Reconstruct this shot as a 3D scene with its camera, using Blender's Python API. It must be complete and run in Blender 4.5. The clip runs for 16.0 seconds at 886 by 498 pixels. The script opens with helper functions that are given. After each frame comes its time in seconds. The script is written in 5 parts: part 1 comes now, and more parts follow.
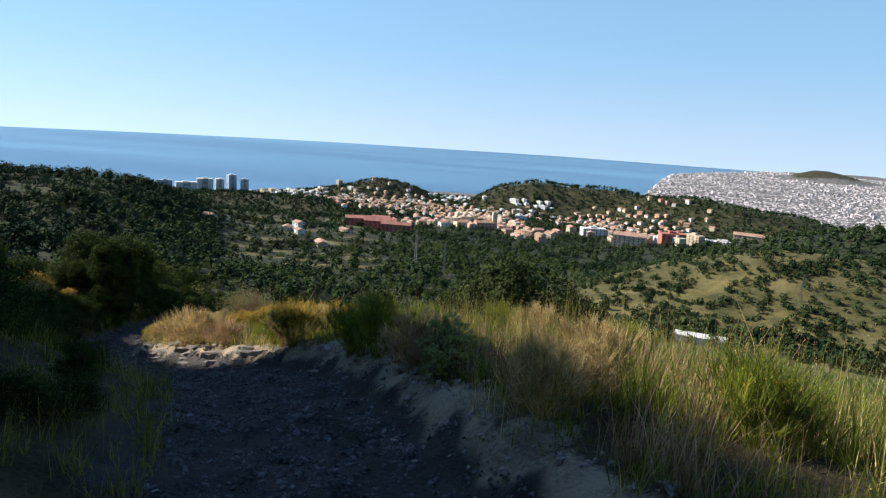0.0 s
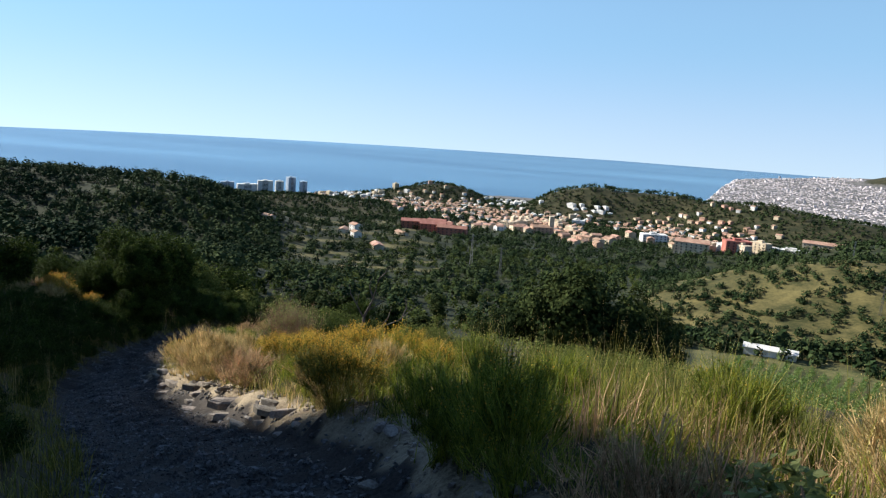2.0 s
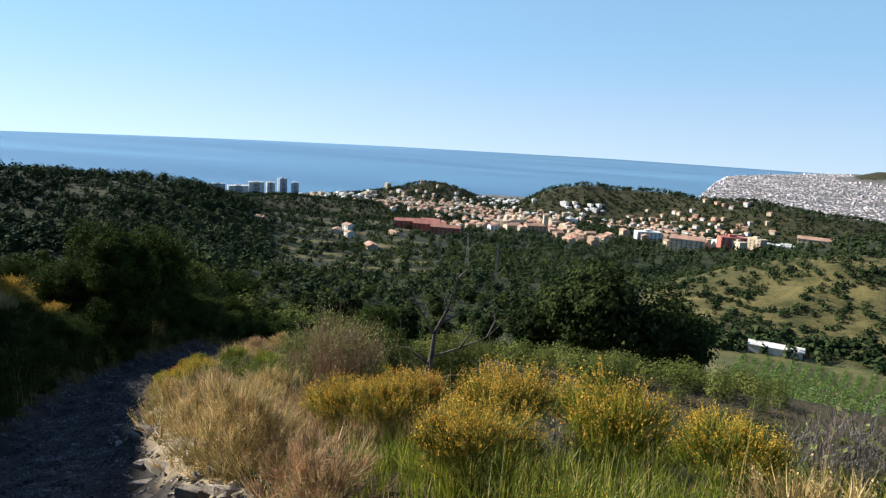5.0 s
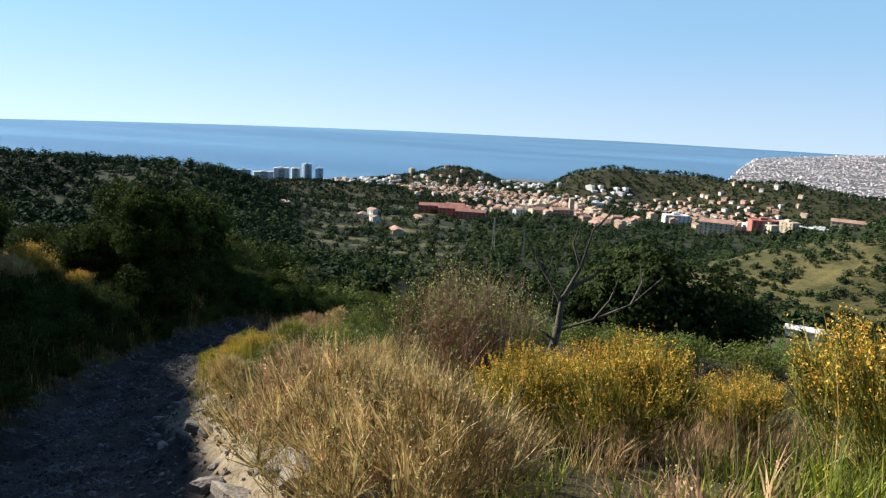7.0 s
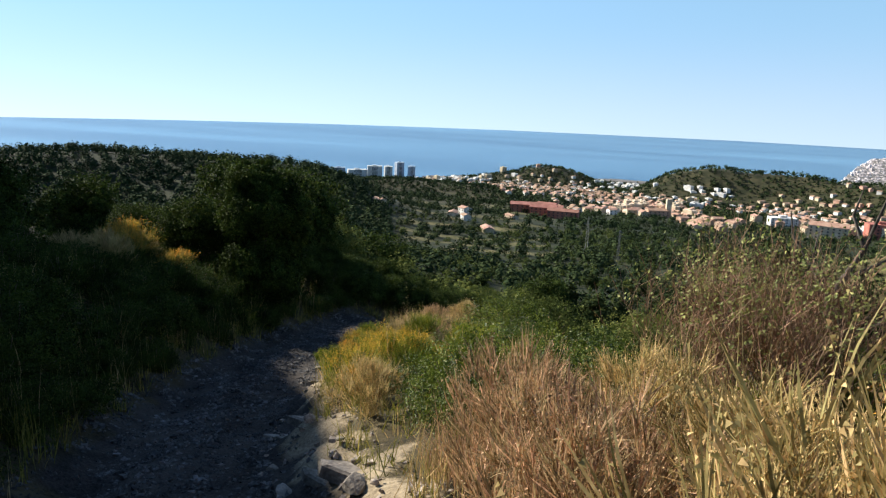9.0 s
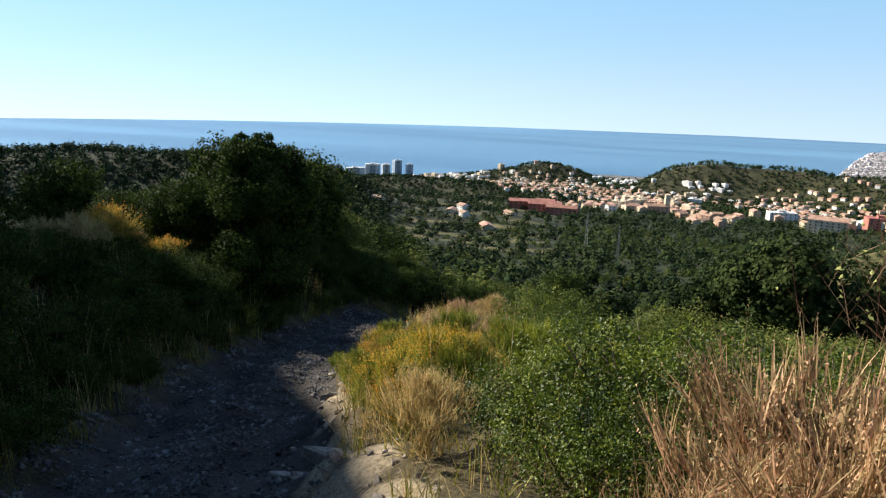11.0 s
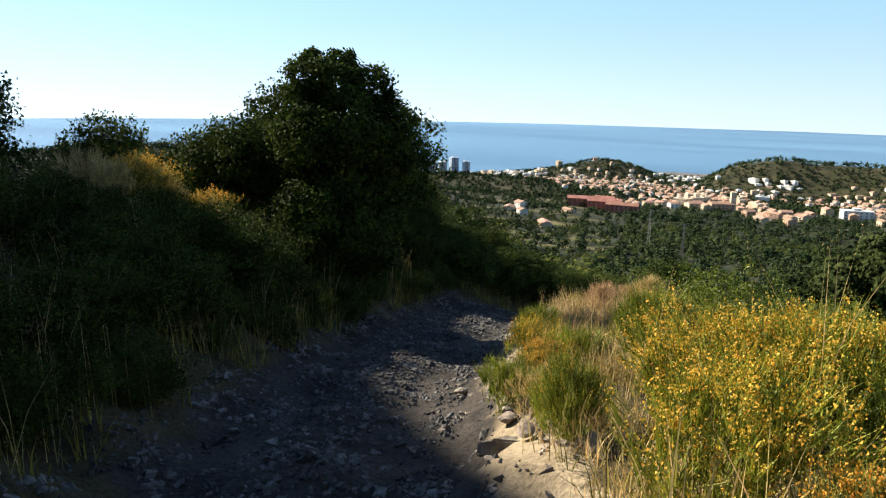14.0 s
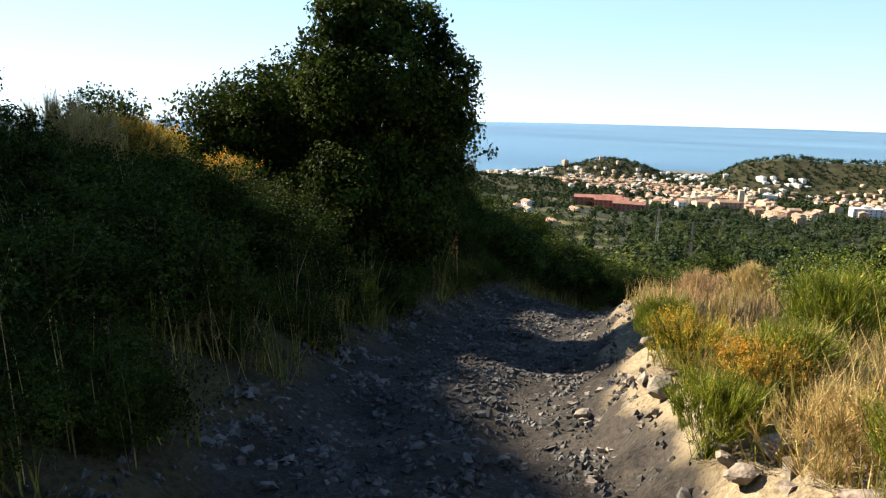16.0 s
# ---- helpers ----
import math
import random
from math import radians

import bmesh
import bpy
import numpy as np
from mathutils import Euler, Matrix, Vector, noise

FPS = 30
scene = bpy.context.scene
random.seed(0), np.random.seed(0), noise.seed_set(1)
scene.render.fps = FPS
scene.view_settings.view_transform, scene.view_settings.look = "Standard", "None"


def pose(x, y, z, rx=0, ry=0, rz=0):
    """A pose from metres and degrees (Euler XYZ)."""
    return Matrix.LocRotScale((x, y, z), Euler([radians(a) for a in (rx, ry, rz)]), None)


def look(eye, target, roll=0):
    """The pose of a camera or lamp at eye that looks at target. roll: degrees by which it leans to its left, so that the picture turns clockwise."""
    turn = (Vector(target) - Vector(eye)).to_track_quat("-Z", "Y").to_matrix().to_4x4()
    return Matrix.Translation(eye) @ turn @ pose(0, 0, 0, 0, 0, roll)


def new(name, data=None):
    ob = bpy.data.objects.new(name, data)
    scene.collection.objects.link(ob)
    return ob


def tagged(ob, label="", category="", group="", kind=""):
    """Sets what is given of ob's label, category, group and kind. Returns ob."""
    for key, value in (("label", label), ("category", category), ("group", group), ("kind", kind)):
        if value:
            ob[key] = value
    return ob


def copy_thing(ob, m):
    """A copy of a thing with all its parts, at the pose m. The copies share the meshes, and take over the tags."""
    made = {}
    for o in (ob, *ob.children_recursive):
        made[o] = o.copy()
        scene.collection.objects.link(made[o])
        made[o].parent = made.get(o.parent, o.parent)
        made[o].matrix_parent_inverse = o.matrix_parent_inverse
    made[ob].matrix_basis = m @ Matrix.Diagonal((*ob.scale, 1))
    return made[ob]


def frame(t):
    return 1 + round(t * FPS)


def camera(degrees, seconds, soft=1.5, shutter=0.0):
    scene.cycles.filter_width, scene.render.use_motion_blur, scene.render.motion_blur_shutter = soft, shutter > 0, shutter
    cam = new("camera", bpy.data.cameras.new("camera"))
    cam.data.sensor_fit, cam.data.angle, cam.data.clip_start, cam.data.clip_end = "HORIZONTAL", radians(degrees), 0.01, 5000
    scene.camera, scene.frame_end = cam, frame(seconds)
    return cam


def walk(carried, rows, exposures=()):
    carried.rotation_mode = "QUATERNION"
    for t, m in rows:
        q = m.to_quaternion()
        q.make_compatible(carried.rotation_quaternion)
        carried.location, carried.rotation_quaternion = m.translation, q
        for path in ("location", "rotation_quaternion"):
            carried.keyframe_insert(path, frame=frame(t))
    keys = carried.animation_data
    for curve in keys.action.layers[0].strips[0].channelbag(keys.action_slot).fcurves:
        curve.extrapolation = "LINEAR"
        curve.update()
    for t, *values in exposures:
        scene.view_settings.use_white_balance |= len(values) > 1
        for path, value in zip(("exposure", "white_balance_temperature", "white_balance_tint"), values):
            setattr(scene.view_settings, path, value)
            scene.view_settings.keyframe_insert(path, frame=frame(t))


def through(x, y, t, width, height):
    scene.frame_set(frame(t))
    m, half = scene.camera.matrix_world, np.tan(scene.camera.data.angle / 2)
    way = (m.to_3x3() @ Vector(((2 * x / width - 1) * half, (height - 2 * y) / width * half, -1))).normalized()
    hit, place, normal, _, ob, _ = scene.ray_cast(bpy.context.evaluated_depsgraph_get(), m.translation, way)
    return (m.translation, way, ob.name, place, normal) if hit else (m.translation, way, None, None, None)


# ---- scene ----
cam = camera(65.1, 16.0, soft=1.25)
PATH = [
    (0, (-0.392, 2.334, 1.617), (-0.693, 4.277, 1.25), 3.6),
    (0.5, (-0.668, 3.495, 1.37), (-1.288, 5.361, 1.005), 4.0),
    (1, (-1.02, 4.525, 1.232), (-1.674, 6.381, 0.874), 4.0),
    (1.5, (-1.398, 5.702, 1.07), (-1.975, 7.578, 0.687), 4.3),
    (2, (-1.94, 6.66, 0.745), (-2.396, 8.573, 0.379), 3.6),
    (2.5, (-2.536, 7.642, 0.584), (-2.957, 9.564, 0.224), 3.9),
    (3, (-3.134, 8.552, 0.268), (-3.545, 10.475, -0.095), 3.3),
    (3.5, (-3.742, 9.414, 0.049), (-4.151, 11.337, -0.315), 3.7),
    (6, (-6.299, 12.853, -1.285), (-6.745, 14.766, -1.658), 2.7),
    (6.5, (-6.865, 13.491, -1.635), (-7.3, 15.401, -2.038), 2.9),
    (7, (-7.418, 14.039, -1.927), (-7.914, 15.932, -2.337), 2.5),
    (7.5, (-7.866, 14.588, -2.168), (-8.439, 16.459, -2.58), 2.1),
    (8, (-8.343, 15.079, -2.37), (-8.992, 16.924, -2.788), 2.3),
    (8.5, (-8.816, 15.634, -2.634), (-9.555, 17.445, -3.049), 2.2),
    (9, (-9.297, 16.187, -2.863), (-10.035, 17.997, -3.286), 2.1),
    (11.5, (-10.808, 18.108, -3.701), (-11.544, 19.917, -4.134), 1.5),
    (12, (-11.222, 18.602, -3.945), (-11.983, 20.397, -4.392), 1.6),
    (12.5, (-11.6, 18.987, -4.174), (-12.359, 20.782, -4.623), 1.7),
    (13, (-12.016, 19.449, -4.399), (-12.782, 21.242, -4.846), 1.2),
    (13.5, (-12.434, 19.96, -4.58), (-13.267, 21.722, -5.028), 1.4),
    (14, (-12.839, 20.385, -4.785), (-13.717, 22.128, -5.225), 1.1),
    (14.5, (-13.141, 20.72, -4.972), (-14.048, 22.451, -5.398), 0.8),
    (15, (-13.436, 20.932, -5.058), (-14.347, 22.66, -5.486), 0.8),
    (15.5, (-13.812, 21.271, -5.206), (-14.719, 22.997, -5.653), 1.1),
    (16, (-14.134, 21.56, -5.39), (-15.027, 23.295, -5.831), 0.8),
]
EXPOSURES = ((0, 1.24, 5850, 10), (7, 1.25, 5900, 10), (9, 1.34, 6050, 10), (12.5, 1.45, 6200, 10), (14.5, 1.65, 6600, 10), (16, 1.82, 6800, 10))
walk(cam, [(t, look(eye, target, roll)) for t, eye, target, roll in PATH], EXPOSURES)

# ---- sky and sun ----
SUN_BEARING, SUN_HEIGHT = -80.0, 30.0
world = bpy.data.worlds.new("world")
scene.world = world
world.use_nodes = True
wn = world.node_tree
wn.nodes.clear()
sky = wn.nodes.new("ShaderNodeTexSky")
sky.sky_type, sky.sun_disc = "NISHITA", False
sky.sun_elevation, sky.sun_rotation = radians(SUN_HEIGHT), radians(SUN_BEARING)
sky.altitude, sky.air_density, sky.dust_density, sky.ozone_density = 0, 1.0, 0.12, 2.0
back = wn.nodes.new("ShaderNodeBackground")
back.inputs["Strength"].default_value = 0.07
wout = wn.nodes.new("ShaderNodeOutputWorld")
# the sea's edge lies a little below eye level, so the sky is let down to meet it
where, lift = wn.nodes.new("ShaderNodeTexCoord"), wn.nodes.new("ShaderNodeVectorMath")
lift.inputs[1].default_value = (0, 0, 0.13)
wn.links.new(where.outputs["Generated"], lift.inputs[0])
wn.links.new(lift.outputs[0], sky.inputs["Vector"])
tint = wn.nodes.new("ShaderNodeMix")
tint.data_type, tint.blend_type, tint.inputs[0].default_value, tint.inputs[7].default_value = "RGBA", "MULTIPLY", 1.0, (0.94, 1.02, 1.06, 1)
wn.links.new(sky.outputs[0], tint.inputs[6])
# thin haze, whitest along the horizon and thinning out towards a deep blue zenith
parts, thin, low = wn.nodes.new("ShaderNodeSeparateXYZ"), wn.nodes.new("ShaderNodeMapRange"), wn.nodes.new("ShaderNodeMapRange")
thin.interpolation_type = low.interpolation_type = "SMOOTHSTEP"
thin.inputs[1].default_value, thin.inputs[2].default_value, thin.inputs[3].default_value, thin.inputs[4].default_value = 0.1, 0.42, 0.58, 0.0
low.inputs[1].default_value, low.inputs[2].default_value = -0.05, 0.13
wn.links.new(where.outputs["Generated"], parts.inputs[0])
wn.links.new(parts.outputs[2], thin.inputs[0])
wn.links.new(parts.outputs[2], low.inputs[0])
veil = wn.nodes.new("ShaderNodeMix")
veil.data_type, veil.inputs[6].default_value, veil.inputs[7].default_value = "RGBA", (4.3, 4.55, 4.9, 1), (2.6, 4.1, 5.0, 1)
wn.links.new(low.outputs[0], veil.inputs[0])
haze = wn.nodes.new("ShaderNodeMix")
haze.data_type = "RGBA"
wn.links.new(thin.outputs[0], haze.inputs[0])
wn.links.new(tint.outputs[2], haze.inputs[6])
wn.links.new(veil.outputs[2], haze.inputs[7])
wn.links.new(haze.outputs[2], back.inputs[0])
wn.links.new(back.outputs[0], wout.inputs[0])
sun_data = bpy.data.lights.new("sun", "SUN")
sun_data.energy, sun_data.angle, sun_data.color = 4.4, radians(0.55), (1.0, 0.9, 0.74)
sun = new("sun", sun_data)
b, h = radians(SUN_BEARING), radians(SUN_HEIGHT)
sun.matrix_world = look((0, 0, 0), (-math.sin(b) * math.cos(h), -math.cos(b) * math.cos(h), -math.sin(h)))

# ---- materials ----


def material(name, low, high, rough=0.8, size=1.0, bump=0.0, through=0.0, island=0.0, fine=None, each=0.0, third=None, spec=0.3, metal=0.0):
    """Two colours mottled by noise at two scales; island and each vary piece by piece; through lets light pass a leaf."""
    m = bpy.data.materials.new(name)
    m.use_nodes = True
    t = m.node_tree
    n, link = t.nodes, t.links.new
    n.clear()
    out, bs = n.new("ShaderNodeOutputMaterial"), n.new("ShaderNodeBsdfPrincipled")
    place = n.new("ShaderNodeNewGeometry")
    big, small = n.new("ShaderNodeTexNoise"), n.new("ShaderNodeTexNoise")
    big.inputs["Scale"].default_value, big.inputs["Detail"].default_value = 1 / size, 4
    small.inputs["Scale"].default_value, small.inputs["Detail"].default_value = fine or 9 / size, 3
    link(place.outputs["Position"], big.inputs["Vector"])
    link(place.outputs["Position"], small.inputs["Vector"])
    add = n.new("ShaderNodeMath")
    add.operation, add.inputs[1].default_value = "MULTIPLY_ADD", 0.6
    link(small.outputs[0], add.inputs[0])
    link(big.outputs[0], add.inputs[2])
    ramp = n.new("ShaderNodeValToRGB")
    ramp.color_ramp.elements[0].position, ramp.color_ramp.elements[1].position = 0.62, 0.98
    ramp.color_ramp.elements[0].color, ramp.color_ramp.elements[1].color = (*low, 1), (*high, 1)
    if third:
        ramp.color_ramp.elements.new(0.8).color = (*third, 1)
    link(add.outputs[0], ramp.inputs[0])
    colour = ramp.outputs[0]
    for amount, source in ((island, place.outputs["Random Per Island"]), (each, None)):
        if amount:
            if source is None:
                source = n.new("ShaderNodeObjectInfo").outputs["Random"]
            span, hsv, hue = n.new("ShaderNodeMapRange"), n.new("ShaderNodeHueSaturation"), n.new("ShaderNodeMapRange")
            span.inputs[3].default_value, span.inputs[4].default_value = 1 - amount, 1 + amount
            hue.inputs[3].default_value, hue.inputs[4].default_value = 0.5 + 0.05 * amount, 0.5 - 0.05 * amount
            link(source, span.inputs[0])
            link(source, hue.inputs[0])
            link(span.outputs[0], hsv.inputs["Value"])
            link(hue.outputs[0], hsv.inputs["Hue"])
            link(colour, hsv.inputs["Color"])
            colour = hsv.outputs[0]
    link(colour, bs.inputs["Base Color"])
    bs.inputs["Roughness"].default_value, bs.inputs["Metallic"].default_value = rough, metal
    bs.inputs["Specular IOR Level"].default_value = spec
    if bump:
        bu = n.new("ShaderNodeBump")
        bu.inputs["Strength"].default_value, bu.inputs["Distance"].default_value = 0.8, bump
        link(add.outputs[0], bu.inputs["Height"])
        link(bu.outputs[0], bs.inputs["Normal"])
    shade = bs.outputs[0]
    if through:
        tr, mix = n.new("ShaderNodeBsdfTranslucent"), n.new("ShaderNodeMixShader")
        mix.inputs[0].default_value = through
        link(colour, tr.inputs["Color"])
        link(shade, mix.inputs[1])
        link(tr.outputs[0], mix.inputs[2])
        shade = mix.outputs[0]
    link(shade, out.inputs["Surface"])
    return m


ROCK = material("pale_limestone", (0.12, 0.098, 0.075), (0.34, 0.29, 0.23), 0.9, 0.25, 0.02, fine=40, each=0.25)
GRAVEL = material("grey_gravel", (0.025, 0.024, 0.023), (0.135, 0.128, 0.118), 0.9, 0.3, 0.0, island=0.45)
STRAW = material("dry_straw", (0.22, 0.155, 0.05), (0.62, 0.48, 0.2), 0.7, 0.22, 0.0, 0.28, 0.5)
PINK_STRAW = material("pinkish_dry_grass", (0.17, 0.1, 0.045), (0.56, 0.39, 0.2), 0.7, 0.22, 0.0, 0.28, 0.5)
GREEN_GRASS = material("green_grass", (0.05, 0.075, 0.005), (0.25, 0.28, 0.025), 0.6, 0.22, 0.0, 0.28, 0.5)
OLIVE_GRASS = material("olive_grass", (0.07, 0.08, 0.008), (0.32, 0.29, 0.055), 0.65, 0.22, 0.0, 0.28, 0.5)
BROOM = material("broom_stems", (0.065, 0.085, 0.006), (0.27, 0.3, 0.035), 0.6, 0.22, 0.0, 0.28, 0.5)
YELLOW = material("yellow_flower_heads", (0.43, 0.245, 0.015), (0.76, 0.5, 0.06), 0.7, 0.22, 0.0, 0.28, 0.5)
ORANGE = material("orange_dry_flower_heads", (0.42, 0.2, 0.015), (0.74, 0.43, 0.055), 0.7, 0.22, 0.0, 0.28, 0.5)
LEAF = material("shrub_leaf", (0.014, 0.034, 0.003), (0.125, 0.165, 0.014), 0.5, 0.35, 0.0, 0.3, 0.45, spec=0.25, each=0.25)
GREY_LEAF = material("grey_green_leaf", (0.12, 0.14, 0.035), (0.33, 0.35, 0.1), 0.6, 0.6, 0.0, 0.3, 0.3)
# leaf green darkened so that shaded oaks and bank shrubs go nearly black
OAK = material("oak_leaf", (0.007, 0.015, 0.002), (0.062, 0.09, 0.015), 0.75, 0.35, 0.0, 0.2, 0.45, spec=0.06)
PINE = material("pine_needles", (0.013, 0.024, 0.006), (0.045, 0.058, 0.016), 0.85, 3.0, 0.0, 0.15, 0.25, spec=0.05, each=0.35)
LIGHT_TREE = material("bright_bush_leaf", (0.04, 0.062, 0.012), (0.135, 0.15, 0.036), 0.8, 2.0, 0.0, 0.25, 0.25, spec=0.06, each=0.3)
WOODS = material("far_woods", (0.012, 0.025, 0.009), (0.046, 0.064, 0.023), 0.9, 60, 0.0, 0.0, 0.3, fine=0.09, spec=0.05)
VINE = material("vine_leaf", (0.054, 0.100, 0.015), (0.131, 0.184, 0.039), 0.6, 6.0, 0.0, 0.25, 0.35)
BARK = material("bark", (0.06, 0.045, 0.03), (0.2, 0.155, 0.11), 0.9, 0.2, 0.01, fine=40)
DEAD = material("bleached_dead_wood", (0.03, 0.024, 0.019), (0.13, 0.11, 0.09), 0.9, 0.15, 0.01, fine=40)
TWIG = material("dry_twigs", (0.12, 0.07, 0.038), (0.34, 0.215, 0.125), 0.8, 0.4, 0.0, 0.1, 0.35)
GREY_TWIG = material("grey_twigs", (0.091, 0.078, 0.069), (0.191, 0.168, 0.150), 0.8, 0.4, 0.0, 0.1, 0.3)
WALL_WHITE = material("white_render", (0.5, 0.48, 0.43), (0.72, 0.69, 0.64), 0.85, 6, 0.0, each=0.16)
WALL_CREAM = material("cream_render", (0.42, 0.325, 0.21), (0.62, 0.51, 0.36), 0.85, 6, 0.0, each=0.2)
WALL_PINK = material("salmon_render", (0.38, 0.22, 0.14), (0.54, 0.35, 0.24), 0.85, 6, 0.0, each=0.2)
WALL_BRICK = material("brick_facade", (0.25, 0.085, 0.055), (0.4, 0.17, 0.115), 0.85, 6, 0.0, each=0.15)
TOWER_GREY = material("blue_grey_facade", (0.25, 0.3, 0.36), (0.42, 0.47, 0.53), 0.6, 10, 0.0, each=0.12)
ROOF = material("terracotta_tiles", (0.27, 0.15, 0.1), (0.43, 0.28, 0.19), 0.85, 5, 0.05, each=0.2)
RED_ROOF = material("red_tiles", (0.23, 0.095, 0.065), (0.36, 0.17, 0.12), 0.85, 5, 0.05, each=0.15)
GLASS = material("window_glass", (0.02, 0.025, 0.03), (0.06, 0.07, 0.08), 0.15, 3, 0.0, spec=0.8)
STEEL = material("galvanised_steel", (0.12, 0.12, 0.12), (0.22, 0.22, 0.21), 0.5, 2, 0.0, metal=0.6)
CITY = material("distant_buildings", (0.28, 0.26, 0.26), (0.62, 0.55, 0.53), 0.85, 120, 0.0, island=0.4, fine=0.05)


def water_material():
    m = material("sea_water", (0.008, 0.06, 0.15), (0.016, 0.09, 0.2), 0.22, 700, 0.0, fine=0.004, spec=0.5)
    t = m.node_tree
    bs = next(n for n in t.nodes if n.type == "BSDF_PRINCIPLED")
    place, wave, bu = t.nodes.new("ShaderNodeNewGeometry"), t.nodes.new("ShaderNodeTexNoise"), t.nodes.new("ShaderNodeBump")
    streak, stretch = t.nodes.new("ShaderNodeTexNoise"), t.nodes.new("ShaderNodeVectorMath")
    stretch.operation, stretch.inputs[1].default_value = "MULTIPLY", (0.0004, 0.0022, 1)
    streak.inputs["Scale"].default_value, streak.inputs["Detail"].default_value = 1.0, 5
    t.links.new(place.outputs["Position"], stretch.inputs[0])
    t.links.new(stretch.outputs[0], streak.inputs["Vector"])
    tone = t.nodes.new("ShaderNodeValToRGB")
    tone.color_ramp.elements[0].position, tone.color_ramp.elements[1].position = 0.4, 0.66
    tone.color_ramp.elements[0].color, tone.color_ramp.elements[1].color = (0.014, 0.07, 0.14, 1), (0.075, 0.185, 0.285, 1)
    t.links.new(streak.outputs[0], tone.inputs[0])
    t.links.new(tone.outputs[0], bs.inputs["Base Color"])
    wave.inputs["Scale"].default_value, wave.inputs["Detail"].default_value = 0.06, 6
    bu.inputs["Strength"].default_value, bu.inputs["Distance"].default_value = 0.4, 2.2
    t.links.new(place.outputs["Position"], wave.inputs["Vector"])
    t.links.new(wave.outputs[0], bu.inputs["Height"])
    t.links.new(bu.outputs[0], bs.inputs["Normal"])
    return m


SEA = water_material()


def ground_material():
    """Soils that merge: each has its own two colours, and the sheet says how much of each lies where."""
    m = bpy.data.materials.new("hillside_soil")
    m.use_nodes = True
    t = m.node_tree
    n, link = t.nodes, t.links.new
    n.clear()
    out, bs, place = n.new("ShaderNodeOutputMaterial"), n.new("ShaderNodeBsdfPrincipled"), n.new("ShaderNodeNewGeometry")
    bs.inputs["Roughness"].default_value, bs.inputs["Specular IOR Level"].default_value = 0.95, 0.15

    def noise_at(scale, detail=5):
        k = n.new("ShaderNodeTexNoise")
        k.inputs["Scale"].default_value, k.inputs["Detail"].default_value, k.inputs["Roughness"].default_value = scale, detail, 0.65
        link(place.outputs["Position"], k.inputs["Vector"])
        return k.outputs[0]

    near, fine, wide = noise_at(1.6), noise_at(30, 3), noise_at(0.05, 7)

    def blend(a, b, c):
        u = n.new("ShaderNodeMath")
        u.operation, u.inputs[1].default_value = "MULTIPLY_ADD", c
        link(a, u.inputs[0])
        link(b, u.inputs[2])
        return u.outputs[0]

    close, far = blend(fine, near, 0.7), blend(noise_at(0.6, 4), wide, 0.5)
    colour = None
    for key, low, high, source in (
            ("scrub", (0.02, 0.024, 0.01), (0.075, 0.064, 0.03), far), ("wood", (0.014, 0.02, 0.009), (0.044, 0.047, 0.019), far), ("field", (0.05, 0.052, 0.018), (0.15, 0.125, 0.055), far),
            ("dryhill", (0.04, 0.042, 0.014), (0.165, 0.135, 0.05), far), ("vine", (0.06, 0.07, 0.022), (0.17, 0.145, 0.06), far), ("town", (0.09, 0.09, 0.08), (0.2, 0.18, 0.165), far),
            # litter and track are darkened to stand for shade; bank keeps the sunlit tan
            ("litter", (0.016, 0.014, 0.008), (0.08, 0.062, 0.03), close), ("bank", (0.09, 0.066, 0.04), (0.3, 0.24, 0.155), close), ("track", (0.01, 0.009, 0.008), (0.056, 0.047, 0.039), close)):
        ramp = n.new("ShaderNodeValToRGB")
        ramp.color_ramp.elements[0].position, ramp.color_ramp.elements[1].position = 0.62, 0.98
        ramp.color_ramp.elements[0].color, ramp.color_ramp.elements[1].color = (*low, 1), (*high, 1)
        link(source, ramp.inputs[0])
        if colour is None:
            colour = ramp.outputs[0]
            continue
        share, edge, step, mix = n.new("ShaderNodeAttribute"), n.new("ShaderNodeMath"), n.new("ShaderNodeMapRange"), n.new("ShaderNodeMix")
        share.attribute_name = key
        edge.operation, edge.inputs[1].default_value = "MULTIPLY_ADD", 0.8
        link(source, edge.inputs[0])
        link(share.outputs["Fac"], edge.inputs[2])
        step.inputs[1].default_value, step.inputs[2].default_value = 1.0, 1.3
        link(edge.outputs[0], step.inputs[0])
        mix.data_type = "RGBA"
        link(step.outputs[0], mix.inputs[0])
        link(colour, mix.inputs[6])
        link(ramp.outputs[0], mix.inputs[7])
        colour = mix.outputs[2]
    link(colour, bs.inputs["Base Color"])
    bu = n.new("ShaderNodeBump")
    bu.inputs["Strength"].default_value, bu.inputs["Distance"].default_value = 0.9, 0.035
    link(close, bu.inputs["Height"])
    link(bu.outputs[0], bs.inputs["Normal"])
    link(bs.outputs[0], out.inputs["Surface"])
    return m


SOIL = ground_material()


# ---- mesh helpers ----


